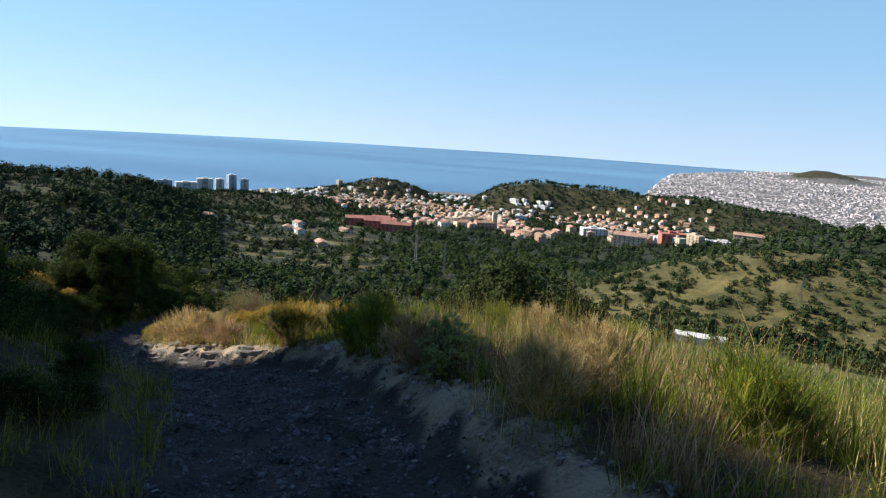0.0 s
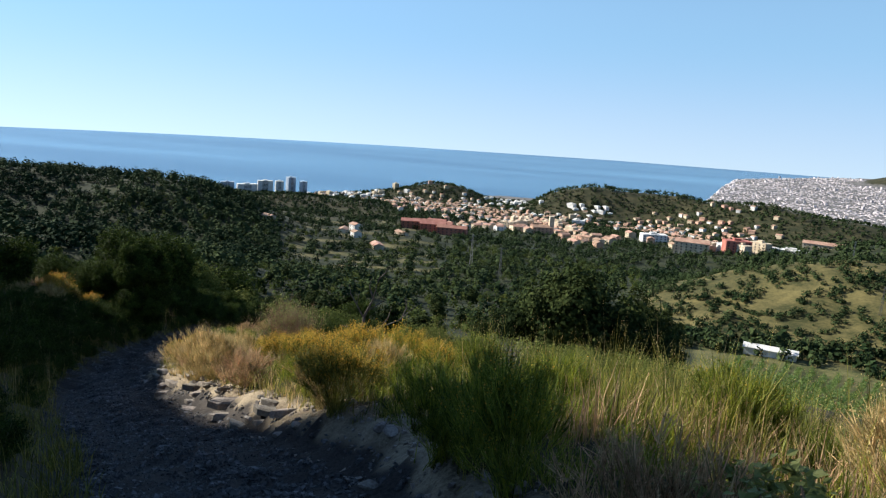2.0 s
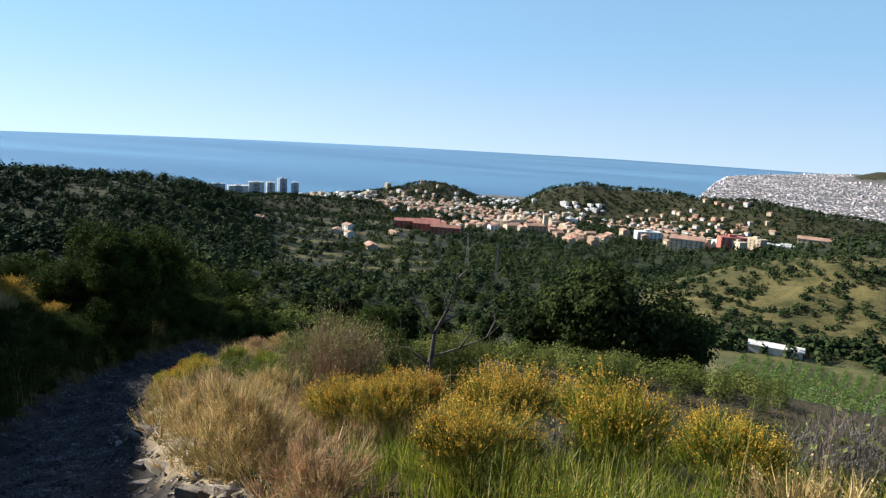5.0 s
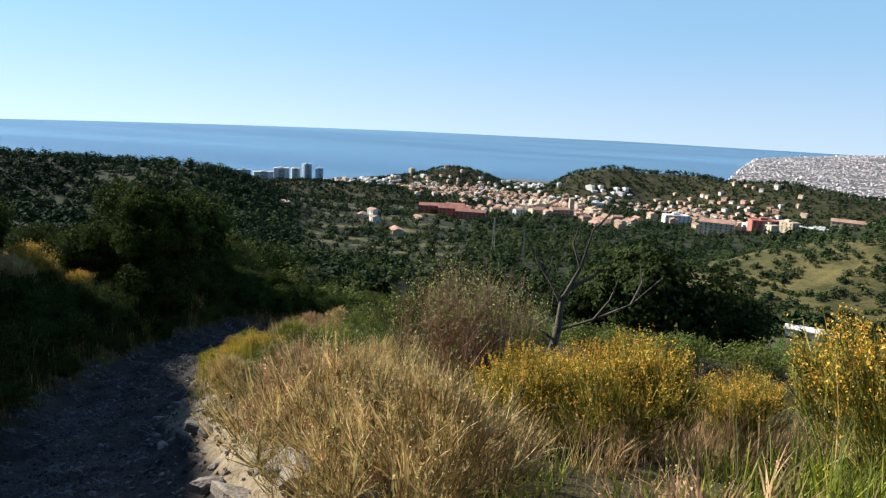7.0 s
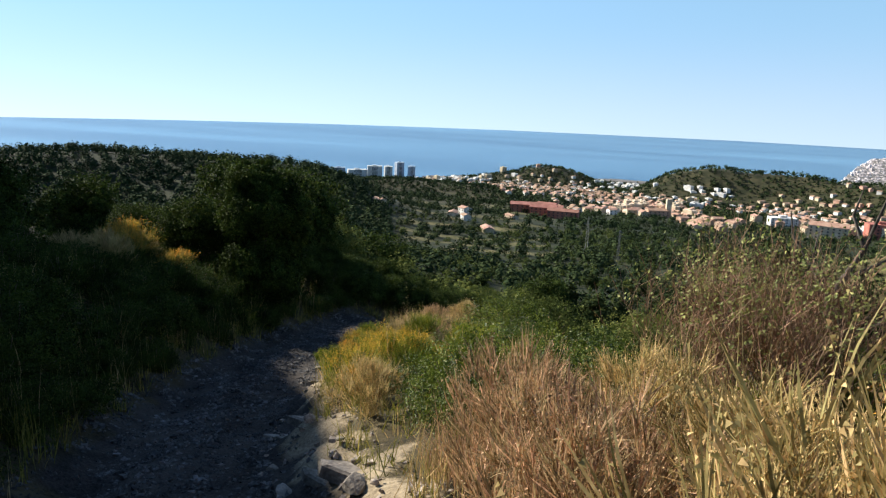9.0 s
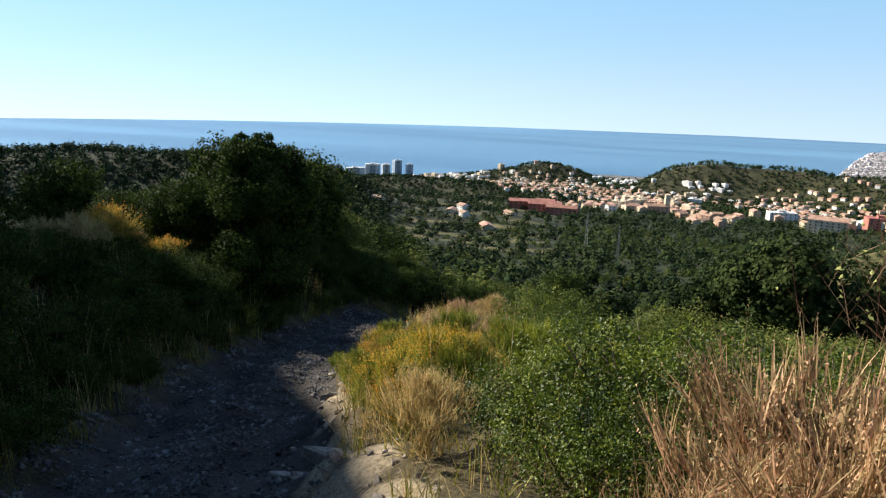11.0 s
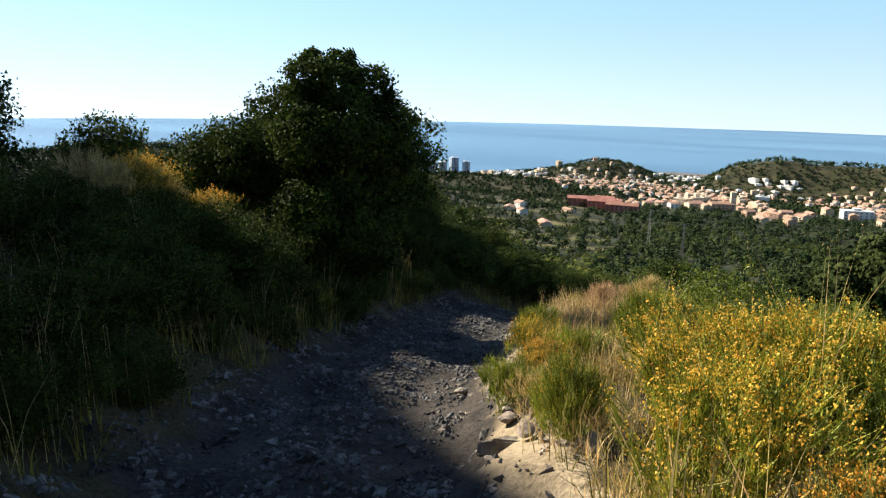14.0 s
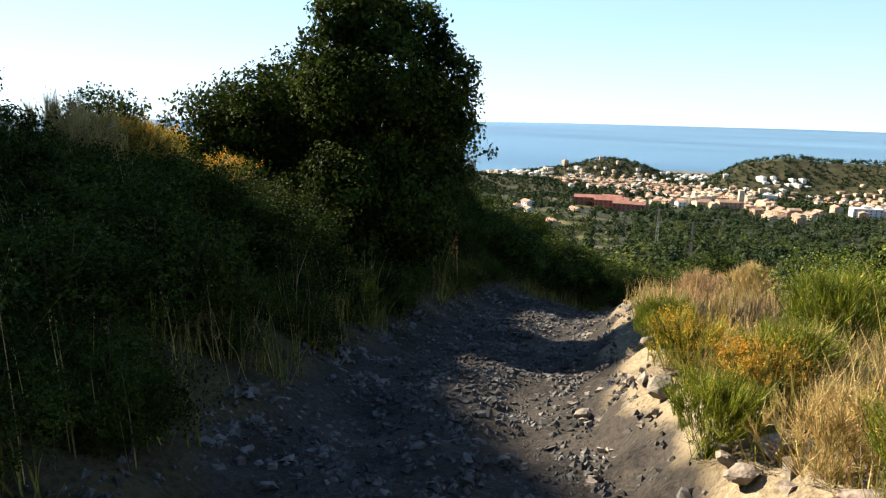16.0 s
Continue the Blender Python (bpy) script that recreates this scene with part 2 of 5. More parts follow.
def mesh_of(name, verts, faces, mats, index=None, smooth_shade=False):
    """A mesh from an array of points and a list of arrays of triangles or quads."""
    me = bpy.data.meshes.new(name)
    faces = [f for f in (faces if isinstance(faces, list) else [faces]) if len(f)]
    loops = np.concatenate([f.ravel() for f in faces]).astype(np.int32)
    sizes = np.concatenate([np.full(len(f), f.shape[1]) for f in faces]).astype(np.int32)
    starts = np.concatenate([[0], np.cumsum(sizes)[:-1]]).astype(np.int32)
    me.vertices.add(len(verts))
    me.vertices.foreach_set("co", np.asarray(verts, np.float32).ravel())
    me.loops.add(len(loops))
    me.loops.foreach_set("vertex_index", loops)
    me.polygons.add(len(sizes))
    me.polygons.foreach_set("loop_start", starts)
    for m in mats if isinstance(mats, (list, tuple)) else [mats]:
        me.materials.append(m)
    if index is not None:
        me.polygons.foreach_set("material_index", np.asarray(index, np.int32))
    me.polygons.foreach_set("use_smooth", np.full(len(sizes), bool(smooth_shade)))
    me.update(calc_edges=True)
    me.validate()
    return me


def part(name, me, parent, label=""):
    ob = new(name, me)
    ob.parent = parent
    return tagged(ob, label)


def join(*pieces):
    """Pieces of (points, faces) laid into one."""
    vs, fs, k = [], [], 0
    for v, f in pieces:
        vs.append(v)
        fs += [g + k for g in (f if isinstance(f, list) else [f])]
        k += len(v)
    return np.concatenate(vs), fs


def unit(a):
    return a / np.maximum(np.linalg.norm(a, axis=-1, keepdims=True), 1e-9)


def cards(rng, at, size, up=0.3, long=1.7, three=False, face=None, loose=0.45):
    """Leaves: folded diamonds, or three-cornered for far ones, about the given places; face turns them outwards."""
    n = len(at)
    size = np.broadcast_to(np.asarray(size, float), (n,))[:, None]
    way = unit(rng.normal(size=(n, 3)) + (0, 0, up))
    side = unit(np.cross(way, rng.normal(size=(n, 3))))
    if face is not None:
        nor = unit(unit(face) + rng.normal(size=(n, 3)) * loose)
        side = unit(np.cross(nor, way))
        way = np.cross(side, nor)
    nor = np.cross(way, side)
    a, w = at - way * size * long / 2, size * 0.5
    v = np.stack([a, at + side * w + nor * w * 0.35, a + way * size * long, at - side * w + nor * w * 0.35], 1)
    if three:
        v = np.stack([a, at + side * w * 1.25 + way * w * 0.6, at - side * w * 1.25 + way * w * 0.6], 1)
        return v.reshape(-1, 3), np.arange(3 * n).reshape(n, 3)
    return v.reshape(-1, 3), np.arange(4 * n).reshape(n, 4)


def blades(rng, foot, high, lean, width, droop=0.25, ways=None):
    """Grass blades or thin stems: tapered strips of two lengths that bend over. Returns the strips and their tips."""
    n = len(foot)
    high = np.broadcast_to(np.asarray(high, float), (n,))[:, None]
    a = rng.uniform(0, 6.283, n) if ways is None else ways
    out = np.stack([np.cos(a), np.sin(a), 0 * a], 1) * (np.minimum(np.abs(rng.normal(size=(n, 1))), 1.5) * lean)
    up = np.array([0, 0, 1.0])
    mid = foot + high * 0.55 * unit(up + out)
    tip = mid + high * 0.45 * unit(up * (1 - droop * rng.uniform(0, 1.5, (n, 1))) + out * (1 + 3 * droop))
    b = rng.uniform(0, 6.283, n)
    side = np.stack([np.cos(b), np.sin(b), 0 * b], 1) * width * rng.uniform(0.6, 1.2, (n, 1))
    v = np.stack([foot - side, foot + side, mid + side * 0.8, mid - side * 0.8, tip], 1).reshape(-1, 3)
    k = 5 * np.arange(n)[:, None]
    return (v, [k + np.array([[0, 1, 2, 3]]), k + np.array([[3, 2, 4]])]), tip


def tube(points, radii, sides=6):
    """A tapered limb along points."""
    p = np.asarray(points, float)
    rings = []
    for i in range(len(p)):
        d = unit(p[min(i + 1, len(p) - 1)] - p[max(i - 1, 0)])
        s = unit(np.cross(d, (0.31, 0.95, 0.1)))
        q = np.cross(d, s)
        a = np.linspace(0, 6.283, sides, endpoint=False)[:, None]
        rings.append(p[i] + radii[i] * (np.cos(a) * s + np.sin(a) * q))
    v = np.concatenate(rings)
    f = [[i * sides + j, i * sides + (j + 1) % sides, (i + 1) * sides + (j + 1) % sides, (i + 1) * sides + j] for i in range(len(p) - 1) for j in range(sides)]
    return v, [np.array(f)]


def lumps(rng, n, at, radius, squash=0.75, sprays=0):
    """Leaf places on and inside a lumpy ball, gathered into sprays."""
    k = sprays or max(14, n // 16)
    d = unit(rng.normal(size=(k, 3))) * np.cbrt(rng.uniform(0.3, 1.1, (k, 1)))
    return at + (d[rng.randint(0, k, n)] + rng.normal(size=(n, 3)) * 0.12) * radius * (1, 1, squash)


# ---- lie of the land ----
# right edge of the track, in plan, with its height
EDGE = np.array([(6.0, -8.0, 3.0), (2.0, 0.0, 0.9), (-0.4, 5.9, -0.45), (-1.9, 8.9, -1.15), (-3.6, 11.7, -2.0), (-6.5, 14.6, -3.3), (-9.7, 17.7, -4.65),
                 (-12.6, 20.9, -5.95), (-14.1, 23.4, -6.7), (-15.0, 25.6, -7.2), (-15.7, 28.2, -7.75), (-16.2, 31.0, -8.3), (-15.6, 34.5, -9.9),
                 (-13.6, 39.0, -12.2), (-12.0, 46.0, -15.0), (-14.0, 58.0, -19.0)])
COAST = ((-75, -40, -25, -15, -5, 4, 7.2, 9, 14, 19, 40), (1750, 1750, 1650, 1900, 1960, 2050, 2300, 3700, 4500, 5400, 5600))
BASE = ((0, 30, 70, 130, 250, 400, 600, 800, 1000, 1200, 1600, 1850, 2000, 6000), (-1, -9, -25, -47, -75, -93, -112, -128, -147, -165, -188, -195, -196, -196))
# hills: bearing, distance, height, half widths across and along the bearing, flatness
HILLS = ((-45, 740, 48, 190, 150), (-64, 760, 34, 200, 150), (-33, 660, 22, 90, 120), (27, 400, 38, 120, 90), (12, 380, 9, 60, 60), (28, 850, 52, 200, 150),
         (-3, 1480, 54, 85, 90), (3.4, 1480, 62, 120, 90), (9.5, 1400, 40, 90, 80), (16, 1330, 50, 150, 110), (-13.5, 1720, 34, 85, 90), (-17, 1700, 14, 80, 80),
         (-24, 1250, 20, 200, 120), (-50, 300, 30, 120, 90), (19.6, 4300, 56, 150, 160))
EYE0 = (-3.0, 8.5)
# an unseen ridge, added to keep the morning sun off the track: y and height
SHADE_RIDGE = ((-90, -40, 9.6, 13.0, 16.3, 18.7, 19.4, 20.2, 20.8, 21.9, 23.8, 27, 28.4, 30.2, 31.5, 34, 37, 42, 60),
         (-20, 31.2, 28.2, 26.5, 24.8, 23.2, 21.6, 19.5, 18.3, 16.7, 14.7, 12.1, 10.5, 8.6, 6.4, -3, -12, -25, -400))
WAVES = {}


def half_way(s):
    """Width of the track by the way along it: wide at the top, narrower below."""
    return np.interp(s, (0, 22, 33), (2.5, 2.4, 1.9))


def smooth(a, b, x):
    u = np.clip((x - a) / (b - a), 0, 1)
    return u * u * (3 - 2 * u)


def ripple(x, y, size, seed):
    """Soft uneven ground: a few crossed waves of about that size."""
    out = 0.0
    if seed not in WAVES:
        r = np.random.RandomState(seed)
        WAVES[seed] = [(r.uniform(0, 6.28), r.uniform(0.6, 1.9) * 6.28, r.uniform(0, 6.28)) for _ in range(7)]
    for a, f, p in WAVES[seed]:
        f = f / size
        out = out + np.sin((x * np.cos(a) + y * np.sin(a)) * f + p + 0.7 * np.sin((x * np.sin(a) - y * np.cos(a)) * f * 0.6 + p * 2))
    return out / 4.0


def fields(x, y):
    """Open strips on the terraced land, longer across the slope than down it."""
    return 0.75 * np.sin(np.hypot(x, y) / 7.0 + 2 * ripple(x, y, 150, 12)) + 0.4 * ripple(x, y, 90, 13)


def track(x, y):
    """Height of the track's right edge beside a place, the way past it to the right, and the way along."""
    best, edge, side, along, run = np.full(np.shape(x), 1e9), np.zeros(np.shape(x)), np.zeros(np.shape(x)), np.zeros(np.shape(x)), 0.0
    for a, b in zip(EDGE[:-1], EDGE[1:]):
        d = b[:2] - a[:2]
        n = np.hypot(*d)
        k = np.clip(((x - a[0]) * d[0] + (y - a[1]) * d[1]) / n**2, 0, 1)
        px, py = x - a[0] - k * d[0], y - a[1] - k * d[1]
        far = np.hypot(px, py)
        near = far < best
        right = (px * d[1] - py * d[0]) / n
        best = np.where(near, far, best)
        edge = np.where(near, a[2] + k * (b[2] - a[2]), edge)
        side = np.where(near, np.where(right > 0, far, -far), side)
        along = np.where(near, run + k * n, along)
        run += n
    return edge, side, along


def far_ground(x, y):
    dx, dy = x - EYE0[0], y - EYE0[1]
    d, th = np.hypot(dx, dy), np.degrees(np.arctan2(dx, dy))
    z = np.interp(d, *BASE)
    for bearing, far, high, across, deep in HILLS:
        b = np.radians(bearing)
        u, v = dx * np.cos(b) - dy * np.sin(b), dx * np.sin(b) + dy * np.cos(b) - far
        z = z + high * np.exp(-np.abs(u / across) ** 2.6 - np.abs(v / deep) ** 2.2)
    z = z + ripple(x, y, 260, 3) * 4 * smooth(200, 600, d) * (1 - smooth(1200, 1900, d)) + ripple(x, y, 40, 4) * 0.8 * smooth(40, 150, d)
    behind = smooth(90, 130, np.abs(th))
    z = z * (1 - behind) + behind * (0.12 * np.minimum(d, 300) + 2)
    return np.where(d > 1400, np.maximum(z, -197), z) - 22 * smooth(-30, 60, d - np.interp(th, *COAST)) - 160 * smooth(300, 2600, d - np.interp(th, *COAST))


def ground(x, y):
    x, y = np.asarray(x, float), np.asarray(y, float)
    edge, v, s = track(x, y)
    left = -half_way(s) - v
    z = edge + 0.22 * smooth(-0.15, 0.35, v) + 0.1 * smooth(0.3, 1.5, v) - 0.2 * np.maximum(v - 1.2, 0) - 0.16 * np.maximum(v - 4, 0)
    z = z + 1.15 * smooth(-0.1, 2.6, left) + 0.02 * np.maximum(left - 1.5, 0) - 0.16 * np.maximum(left - 5, 0)
    on = smooth(0.1, -0.15, v) * smooth(0.25, -0.1, left)
    rough = ripple(x, y, 1.3, 5) * 0.035 + ripple(x, y, 0.45, 6) * 0.014
    z = z - 0.12 * on + rough * (1 + 1.2 * (1 - on)) - 0.05 * on * np.exp(-((v + 0.55) / 0.22) ** 2) - 0.05 * on * np.exp(-((v + 1.55) / 0.25) ** 2)
    d = np.hypot(x + 8, y - 16)
    w = smooth(19, 42, d)
    z = z * (1 - w) + far_ground(x, y) * w
    # raises the added ridge, out of view, that shades the track
    crest = np.interp(y, *SHADE_RIDGE) + 0.14 * ripple(x, y, 3, 21)
    return z + np.maximum(crest - z, 0) * smooth(-27, -44, x) * smooth(-80, -50, x)


def sheet_lines(lo, hi, a, b, fine, grow):
    """Grid lines: even between a and b, ever wider beyond."""
    out = list(np.arange(a, b, fine))
    for start, end, way in ((b, hi, 1), (a, lo, -1)):
        p, step = start, fine
        while (p - end) * way < 0:
            step = max(fine, abs(p - start) * grow)
            p += way * step
            out.append(p)
    return np.array(sorted(out))


def build_ground():
    xs, ys = sheet_lines(-3300, 3300, -22, 4, 0.2, 0.05), sheet_lines(-300, 5200, 4, 34, 0.2, 0.04)
    gx, gy = np.meshgrid(xs, ys)
    z = ground(gx, gy)
    v = np.stack([gx, gy, z], -1).reshape(-1, 3)
    nx, ny = len(xs), len(ys)
    k = (np.arange(ny - 1)[:, None] * nx + np.arange(nx - 1)).ravel()
    f = np.stack([k, k + 1, k + nx + 1, k + nx], 1)
    c = v
    _, side, along = track(c[:, 0], c[:, 1])
    dx, dy = c[:, 0] - EYE0[0], c[:, 1] - EYE0[1]
    d, th = np.hypot(dx, dy), np.degrees(np.arctan2(dx, dy))
    wob, far = ripple(c[:, 0], c[:, 1], 0.7, 9) * 0.12, fields(c[:, 0], c[:, 1])
    near = smooth(60, 45, d)
    share = {"litter": smooth(60, 30, d), "wood": smooth(40, 60, d) * smooth(1000, 850, d),
             "field": smooth(0.2, 0.45, far) * smooth(400, 440, d) * smooth(1000, 900, d) * smooth(7.5, 5.5, np.abs(th + 20)),
             "dryhill": smooth(255, 270, d) * smooth(500, 450, d) * smooth(2, 5, th), "vine": smooth(110, 125, d) * smooth(268, 258, d) * smooth(7, 9, th),
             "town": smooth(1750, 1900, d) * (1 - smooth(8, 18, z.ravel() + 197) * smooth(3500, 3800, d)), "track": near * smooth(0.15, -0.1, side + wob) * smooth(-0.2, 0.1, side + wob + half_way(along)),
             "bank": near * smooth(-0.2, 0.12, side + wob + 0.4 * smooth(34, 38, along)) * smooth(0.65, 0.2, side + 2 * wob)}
    me = mesh_of("ground", v, f, SOIL, None, True)
    for key, value in share.items():
        me.attributes.new(key, "FLOAT", "POINT").data.foreach_set("value", value.astype(np.float32))
    tagged(new("ground", me), "dry hillside with a stony dirt track running down to a wooded valley", "ground", kind="structure")


build_ground()
xs = np.linspace(-4900, 4900, 41)
gx, gy = np.meshgrid(xs, np.linspace(300, 4890, 21))
gx = np.clip(gx, -np.sqrt(np.maximum(4890**2 - gy**2, 1)), np.sqrt(np.maximum(4890**2 - gy**2, 1)))
k = (np.arange(20)[:, None] * 41 + np.arange(40)).ravel()
tagged(new("water", mesh_of("water", np.stack([gx, gy, 0 * gx - 200], -1).reshape(-1, 3), np.stack([k, k + 1, k + 42, k + 41], 1), SEA)),
       "calm blue sea reaching the hazy horizon", "sea", kind="structure")

# ---- plants ----


def clone(ob, m):
    """A copy at its own place and size, whatever size the first one has."""
    s = ob.scale
    return copy_thing(ob, m @ Matrix.Diagonal((1 / s[0], 1 / s[1], 1 / s[2], 1)))


def at_ground(x, y, sink=0.03):
    return (x, y, float(ground(x, y)) - sink)


def tree(name, label, seed, high, wide, leaf_mat, leaf, count, lobes, trunk=0.25, bare=0.25, squash=0.75, spread=1.0, bark=None, category="tree", three=False, shape=None, loose=0.5):
    """A tapered trunk with limbs to a crown of leafy lobes, uneven in outline."""
    rng = np.random.RandomState(seed)
    root = tagged(new(name), label, category)
    mid = high * (bare + 1) / 2
    rz = high * (1 - bare) / 2
    d = unit(rng.normal(size=(lobes, 3)) + (0, 0, 0.25))
    heart = np.array([0, 0, mid]) + d * (wide / 2 * 0.72 * spread, wide / 2 * 0.72 * spread, rz * 0.75) * rng.uniform(0.35, 1.0, (lobes, 1))
    size = wide * rng.uniform(0.17, 0.32, lobes)
    if shape:
        heart, size = np.array([q[:3] for q in shape], float), np.array([q[3] for q in shape], float)
    spots = [lumps(rng, max(8, int(count * s**2 / (size**2).sum())), c, s, squash) for c, s in zip(heart, size)]
    at = np.concatenate(spots)
    out = np.concatenate([p - c + (0, 0, s * 0.25) for p, c, s in zip(spots, heart, size)])
    v, f = cards(rng, at, leaf * rng.uniform(0.7, 1.35, len(at)), three=three, face=out, loose=loose)
    part("crown", mesh_of(name + "_crown", v, f, leaf_mat), root)["kind"] = "stuff"
    fork = np.array([rng.normal() * 0.05 * wide, rng.normal() * 0.05 * wide, high * max(bare, 0.15)])
    pieces = [tube([(0, 0, -0.1), fork * (0.5, 0.5, 0.5) + rng.normal(size=3) * 0.02, fork], [trunk, trunk * 0.8, trunk * 0.65], 7)]
    for c in heart[:: max(1, lobes // 9)]:
        bend = (fork + c) / 2 + rng.normal(size=3) * 0.06 * wide
        pieces.append(tube([fork, bend, c], [trunk * 0.5, trunk * 0.3, trunk * 0.08], 5))
    v, f = join(*pieces)
    part("trunk", mesh_of(name + "_trunk", v, f, bark or BARK, None, True), root)
    return root


def broom(name, label, seed, high, wide, heads, sprigs=2600, stem_mat=None, head_mat=None, width=0.0016, head=0.012, long=0.2, up=0.9, fuzz=0):
    """A rounded bush: fine woody stems under a fuzzy dome of short sprigs that point up and outwards, some tipped with heads."""
    rng = np.random.RandomState(seed)
    root = tagged(new(name), label, "shrub")
    lobes = 9
    a, r = rng.uniform(0, 6.283, lobes), np.sqrt(rng.uniform(0.05, 1, lobes)) * wide * 0.27
    heart = np.stack([r * np.cos(a), r * np.sin(a), high * (0.62 - 0.25 * (r / wide / 0.27) ** 2) * rng.uniform(0.75, 1.1, lobes)], 1)
    size = wide * rng.uniform(0.2, 0.28, lobes)
    sprays = sprigs // 9
    k = rng.randint(0, lobes, sprays)
    d = unit(rng.normal(size=(sprays, 3)) + (0, 0, 0.35))
    knot = heart[k] + d * (size[k] * np.cbrt(rng.uniform(0.15, 1.05, sprays)))[:, None] * (1, 1, high / wide * 1.15)
    turn = rng.normal(size=(sprays, 3)) * 0.45
    k = rng.randint(0, sprays, sprigs)
    foot = knot[k] + rng.normal(size=(sprigs, 3)) * 0.012
    foot[:, 2] = np.maximum(foot[:, 2], 0.02)
    away = unit(foot * (1, 1, 0.6))
    way = unit(away * 0.75 + (0, 0, up) + turn[k] + rng.normal(size=(sprigs, 3)) * 0.35)
    size_s = long * rng.uniform(0.5, 1.3, (sprigs, 1))
    tip = foot + way * size_s
    mid = foot + way * size_s * 0.5 + away * size_s * 0.06
    side = unit(np.cross(way, rng.normal(size=(sprigs, 3)))) * width
    v = np.stack([foot - side, foot + side, mid + side, mid - side, tip], 1).reshape(-1, 3)
    q = 5 * np.arange(sprigs)[:, None]
    low = rng.choice(sprigs, 160)
    base = np.stack([rng.normal(size=160) * 0.05 * wide, rng.normal(size=160) * 0.05 * wide, np.zeros(160) - 0.03], 1)
    s2 = unit(np.cross(foot[low] - base, rng.normal(size=(160, 3)))) * width * 1.6
    stems = np.stack([base - s2, base + s2, foot[low]], 1).reshape(-1, 3)
    vv, ff = join((v, [q + np.array([[0, 1, 2, 3]]), q + np.array([[3, 2, 4]])]), (stems, np.arange(480).reshape(160, 3)))
    if fuzz:
        k = np.repeat(np.arange(sprigs), fuzz)
        at = foot[k] + (tip - foot)[k] * rng.uniform(0.2, 1.05, (len(k), 1)) + rng.normal(size=(len(k), 3)) * 0.0045
        vv, ff = join((vv, ff), cards(rng, at, 0.0062 * rng.uniform(0.6, 1.4, len(at)), 1.3, 2.6, three=True))
    part("stem_tuft", mesh_of(name + "_stems", vv, ff, stem_mat or BROOM), root)["kind"] = "stuff"
    n = int(heads)
    if n:
        k = np.repeat(rng.randint(0, sprigs, n // 5 + 1), 5)[:n]
        spot = foot[k] + (tip - foot)[k] * rng.uniform(0.55, 1.1, (n, 1)) + rng.normal(size=(n, 3)) * 0.007
        keep = spot[:, 2] > high * rng.uniform(0.3, 0.85, n)
        v, f = cards(rng, spot[keep], head * rng.uniform(0.5, 1.3, keep.sum()), 1.5, 2.2, three=True)
        part("bloom", mesh_of(name + "_heads", v, f, head_mat or YELLOW), root)["kind"] = "stuff"
    return root


def leafy(name, label, seed, high, wide, leaf_mat, leaf, count, lobes=14, twig=None, three=False):
    """A low shrub: branching twigs under a lumpy cover of leaves."""
    rng = np.random.RandomState(seed)
    root = tagged(new(name), label, "shrub")
    a, r = rng.uniform(0, 6.283, lobes), np.sqrt(rng.uniform(0, 1, lobes)) * wide * 0.38
    heart = np.stack([r * np.cos(a), r * np.sin(a), high * (0.3 + 0.45 * rng.uniform(0, 1, lobes) * (1 - 0.5 * r / wide * 2))], 1)
    size = np.minimum(wide * 0.26, high * 0.42) * rng.uniform(0.65, 1.15, lobes)
    spots = [lumps(rng, count // lobes, c, s, 0.8) for c, s in zip(heart, size)]
    at, out = np.concatenate(spots), np.concatenate([p - c + (0, 0, s * 0.4) for p, c, s in zip(spots, heart, size)])
    at, out = at[at[:, 2] > 0.02], out[at[:, 2] > 0.02]
    v, f = cards(rng, at, leaf * rng.uniform(0.6, 1.35, len(at)), 0.5, three=three, face=out, loose=0.65)
    part("foliage", mesh_of(name + "_leaves", v, f, leaf_mat), root)["kind"] = "stuff"
    pieces = [tube([(0, 0, -0.05), c * (0.5, 0.5, 0.6) + rng.normal(size=3) * 0.03, c + (0, 0, size[i] * 0.5)], [0.014, 0.009, 0.003], 4) for i, c in enumerate(heart)]
    v, f = join(*pieces)
    part("branchwork", mesh_of(name + "_branches", v, f, twig or BARK), root)["kind"] = "stuff"
    return root


def twiggy(name, label, seed, high, wide, mat, count=260, width=0.003, leaves=0):
    """A bare bush of fine dry twigs, forking twice."""
    rng = np.random.RandomState(seed)
    root = tagged(new(name), label, "shrub")
    pieces, foot, n, tall = [], np.zeros((count // 9, 3)), count // 9, high * 0.6
    foot = foot + rng.normal(size=(n, 3)) * (0.06, 0.06, 0)
    for level in range(3):
        strips, tip = blades(rng, foot, tall * rng.uniform(0.6, 1.2, len(foot)), (0.55, 0.8, 1.1)[level] * wide / high, width * (2.4, 1.5, 1.0)[level], 0.05)
        pieces.append(strips)
        v = strips[0].reshape(-1, 5, 3)
        k = np.repeat(np.arange(len(foot)), (3, 4, 1)[level])
        u = rng.uniform(0.3, 1, (len(k), 1))
        foot = v[k, 2] * (1 - u) + v[k, 4] * u
        tall = tall * 0.6
    v, f = join(*pieces)
    part("branchwork", mesh_of(name + "_twigs", v, f, mat), root)["kind"] = "stuff"
    if leaves:
        v, f = cards(rng, foot[rng.randint(0, len(foot), leaves)] + rng.normal(size=(leaves, 3)) * 0.03, 0.022, 0.4)
        part("foliage", mesh_of(name + "_leaves", v, f, GREY_LEAF), root)["kind"] = "stuff"
    return root


def stand(ob, x, y, turn=0.0, size=1.0, sink=0.03):
    ob.matrix_basis = pose(*at_ground(x, y, sink), 0, 0, turn) @ Matrix.Diagonal((size, size, size, 1))
    return ob


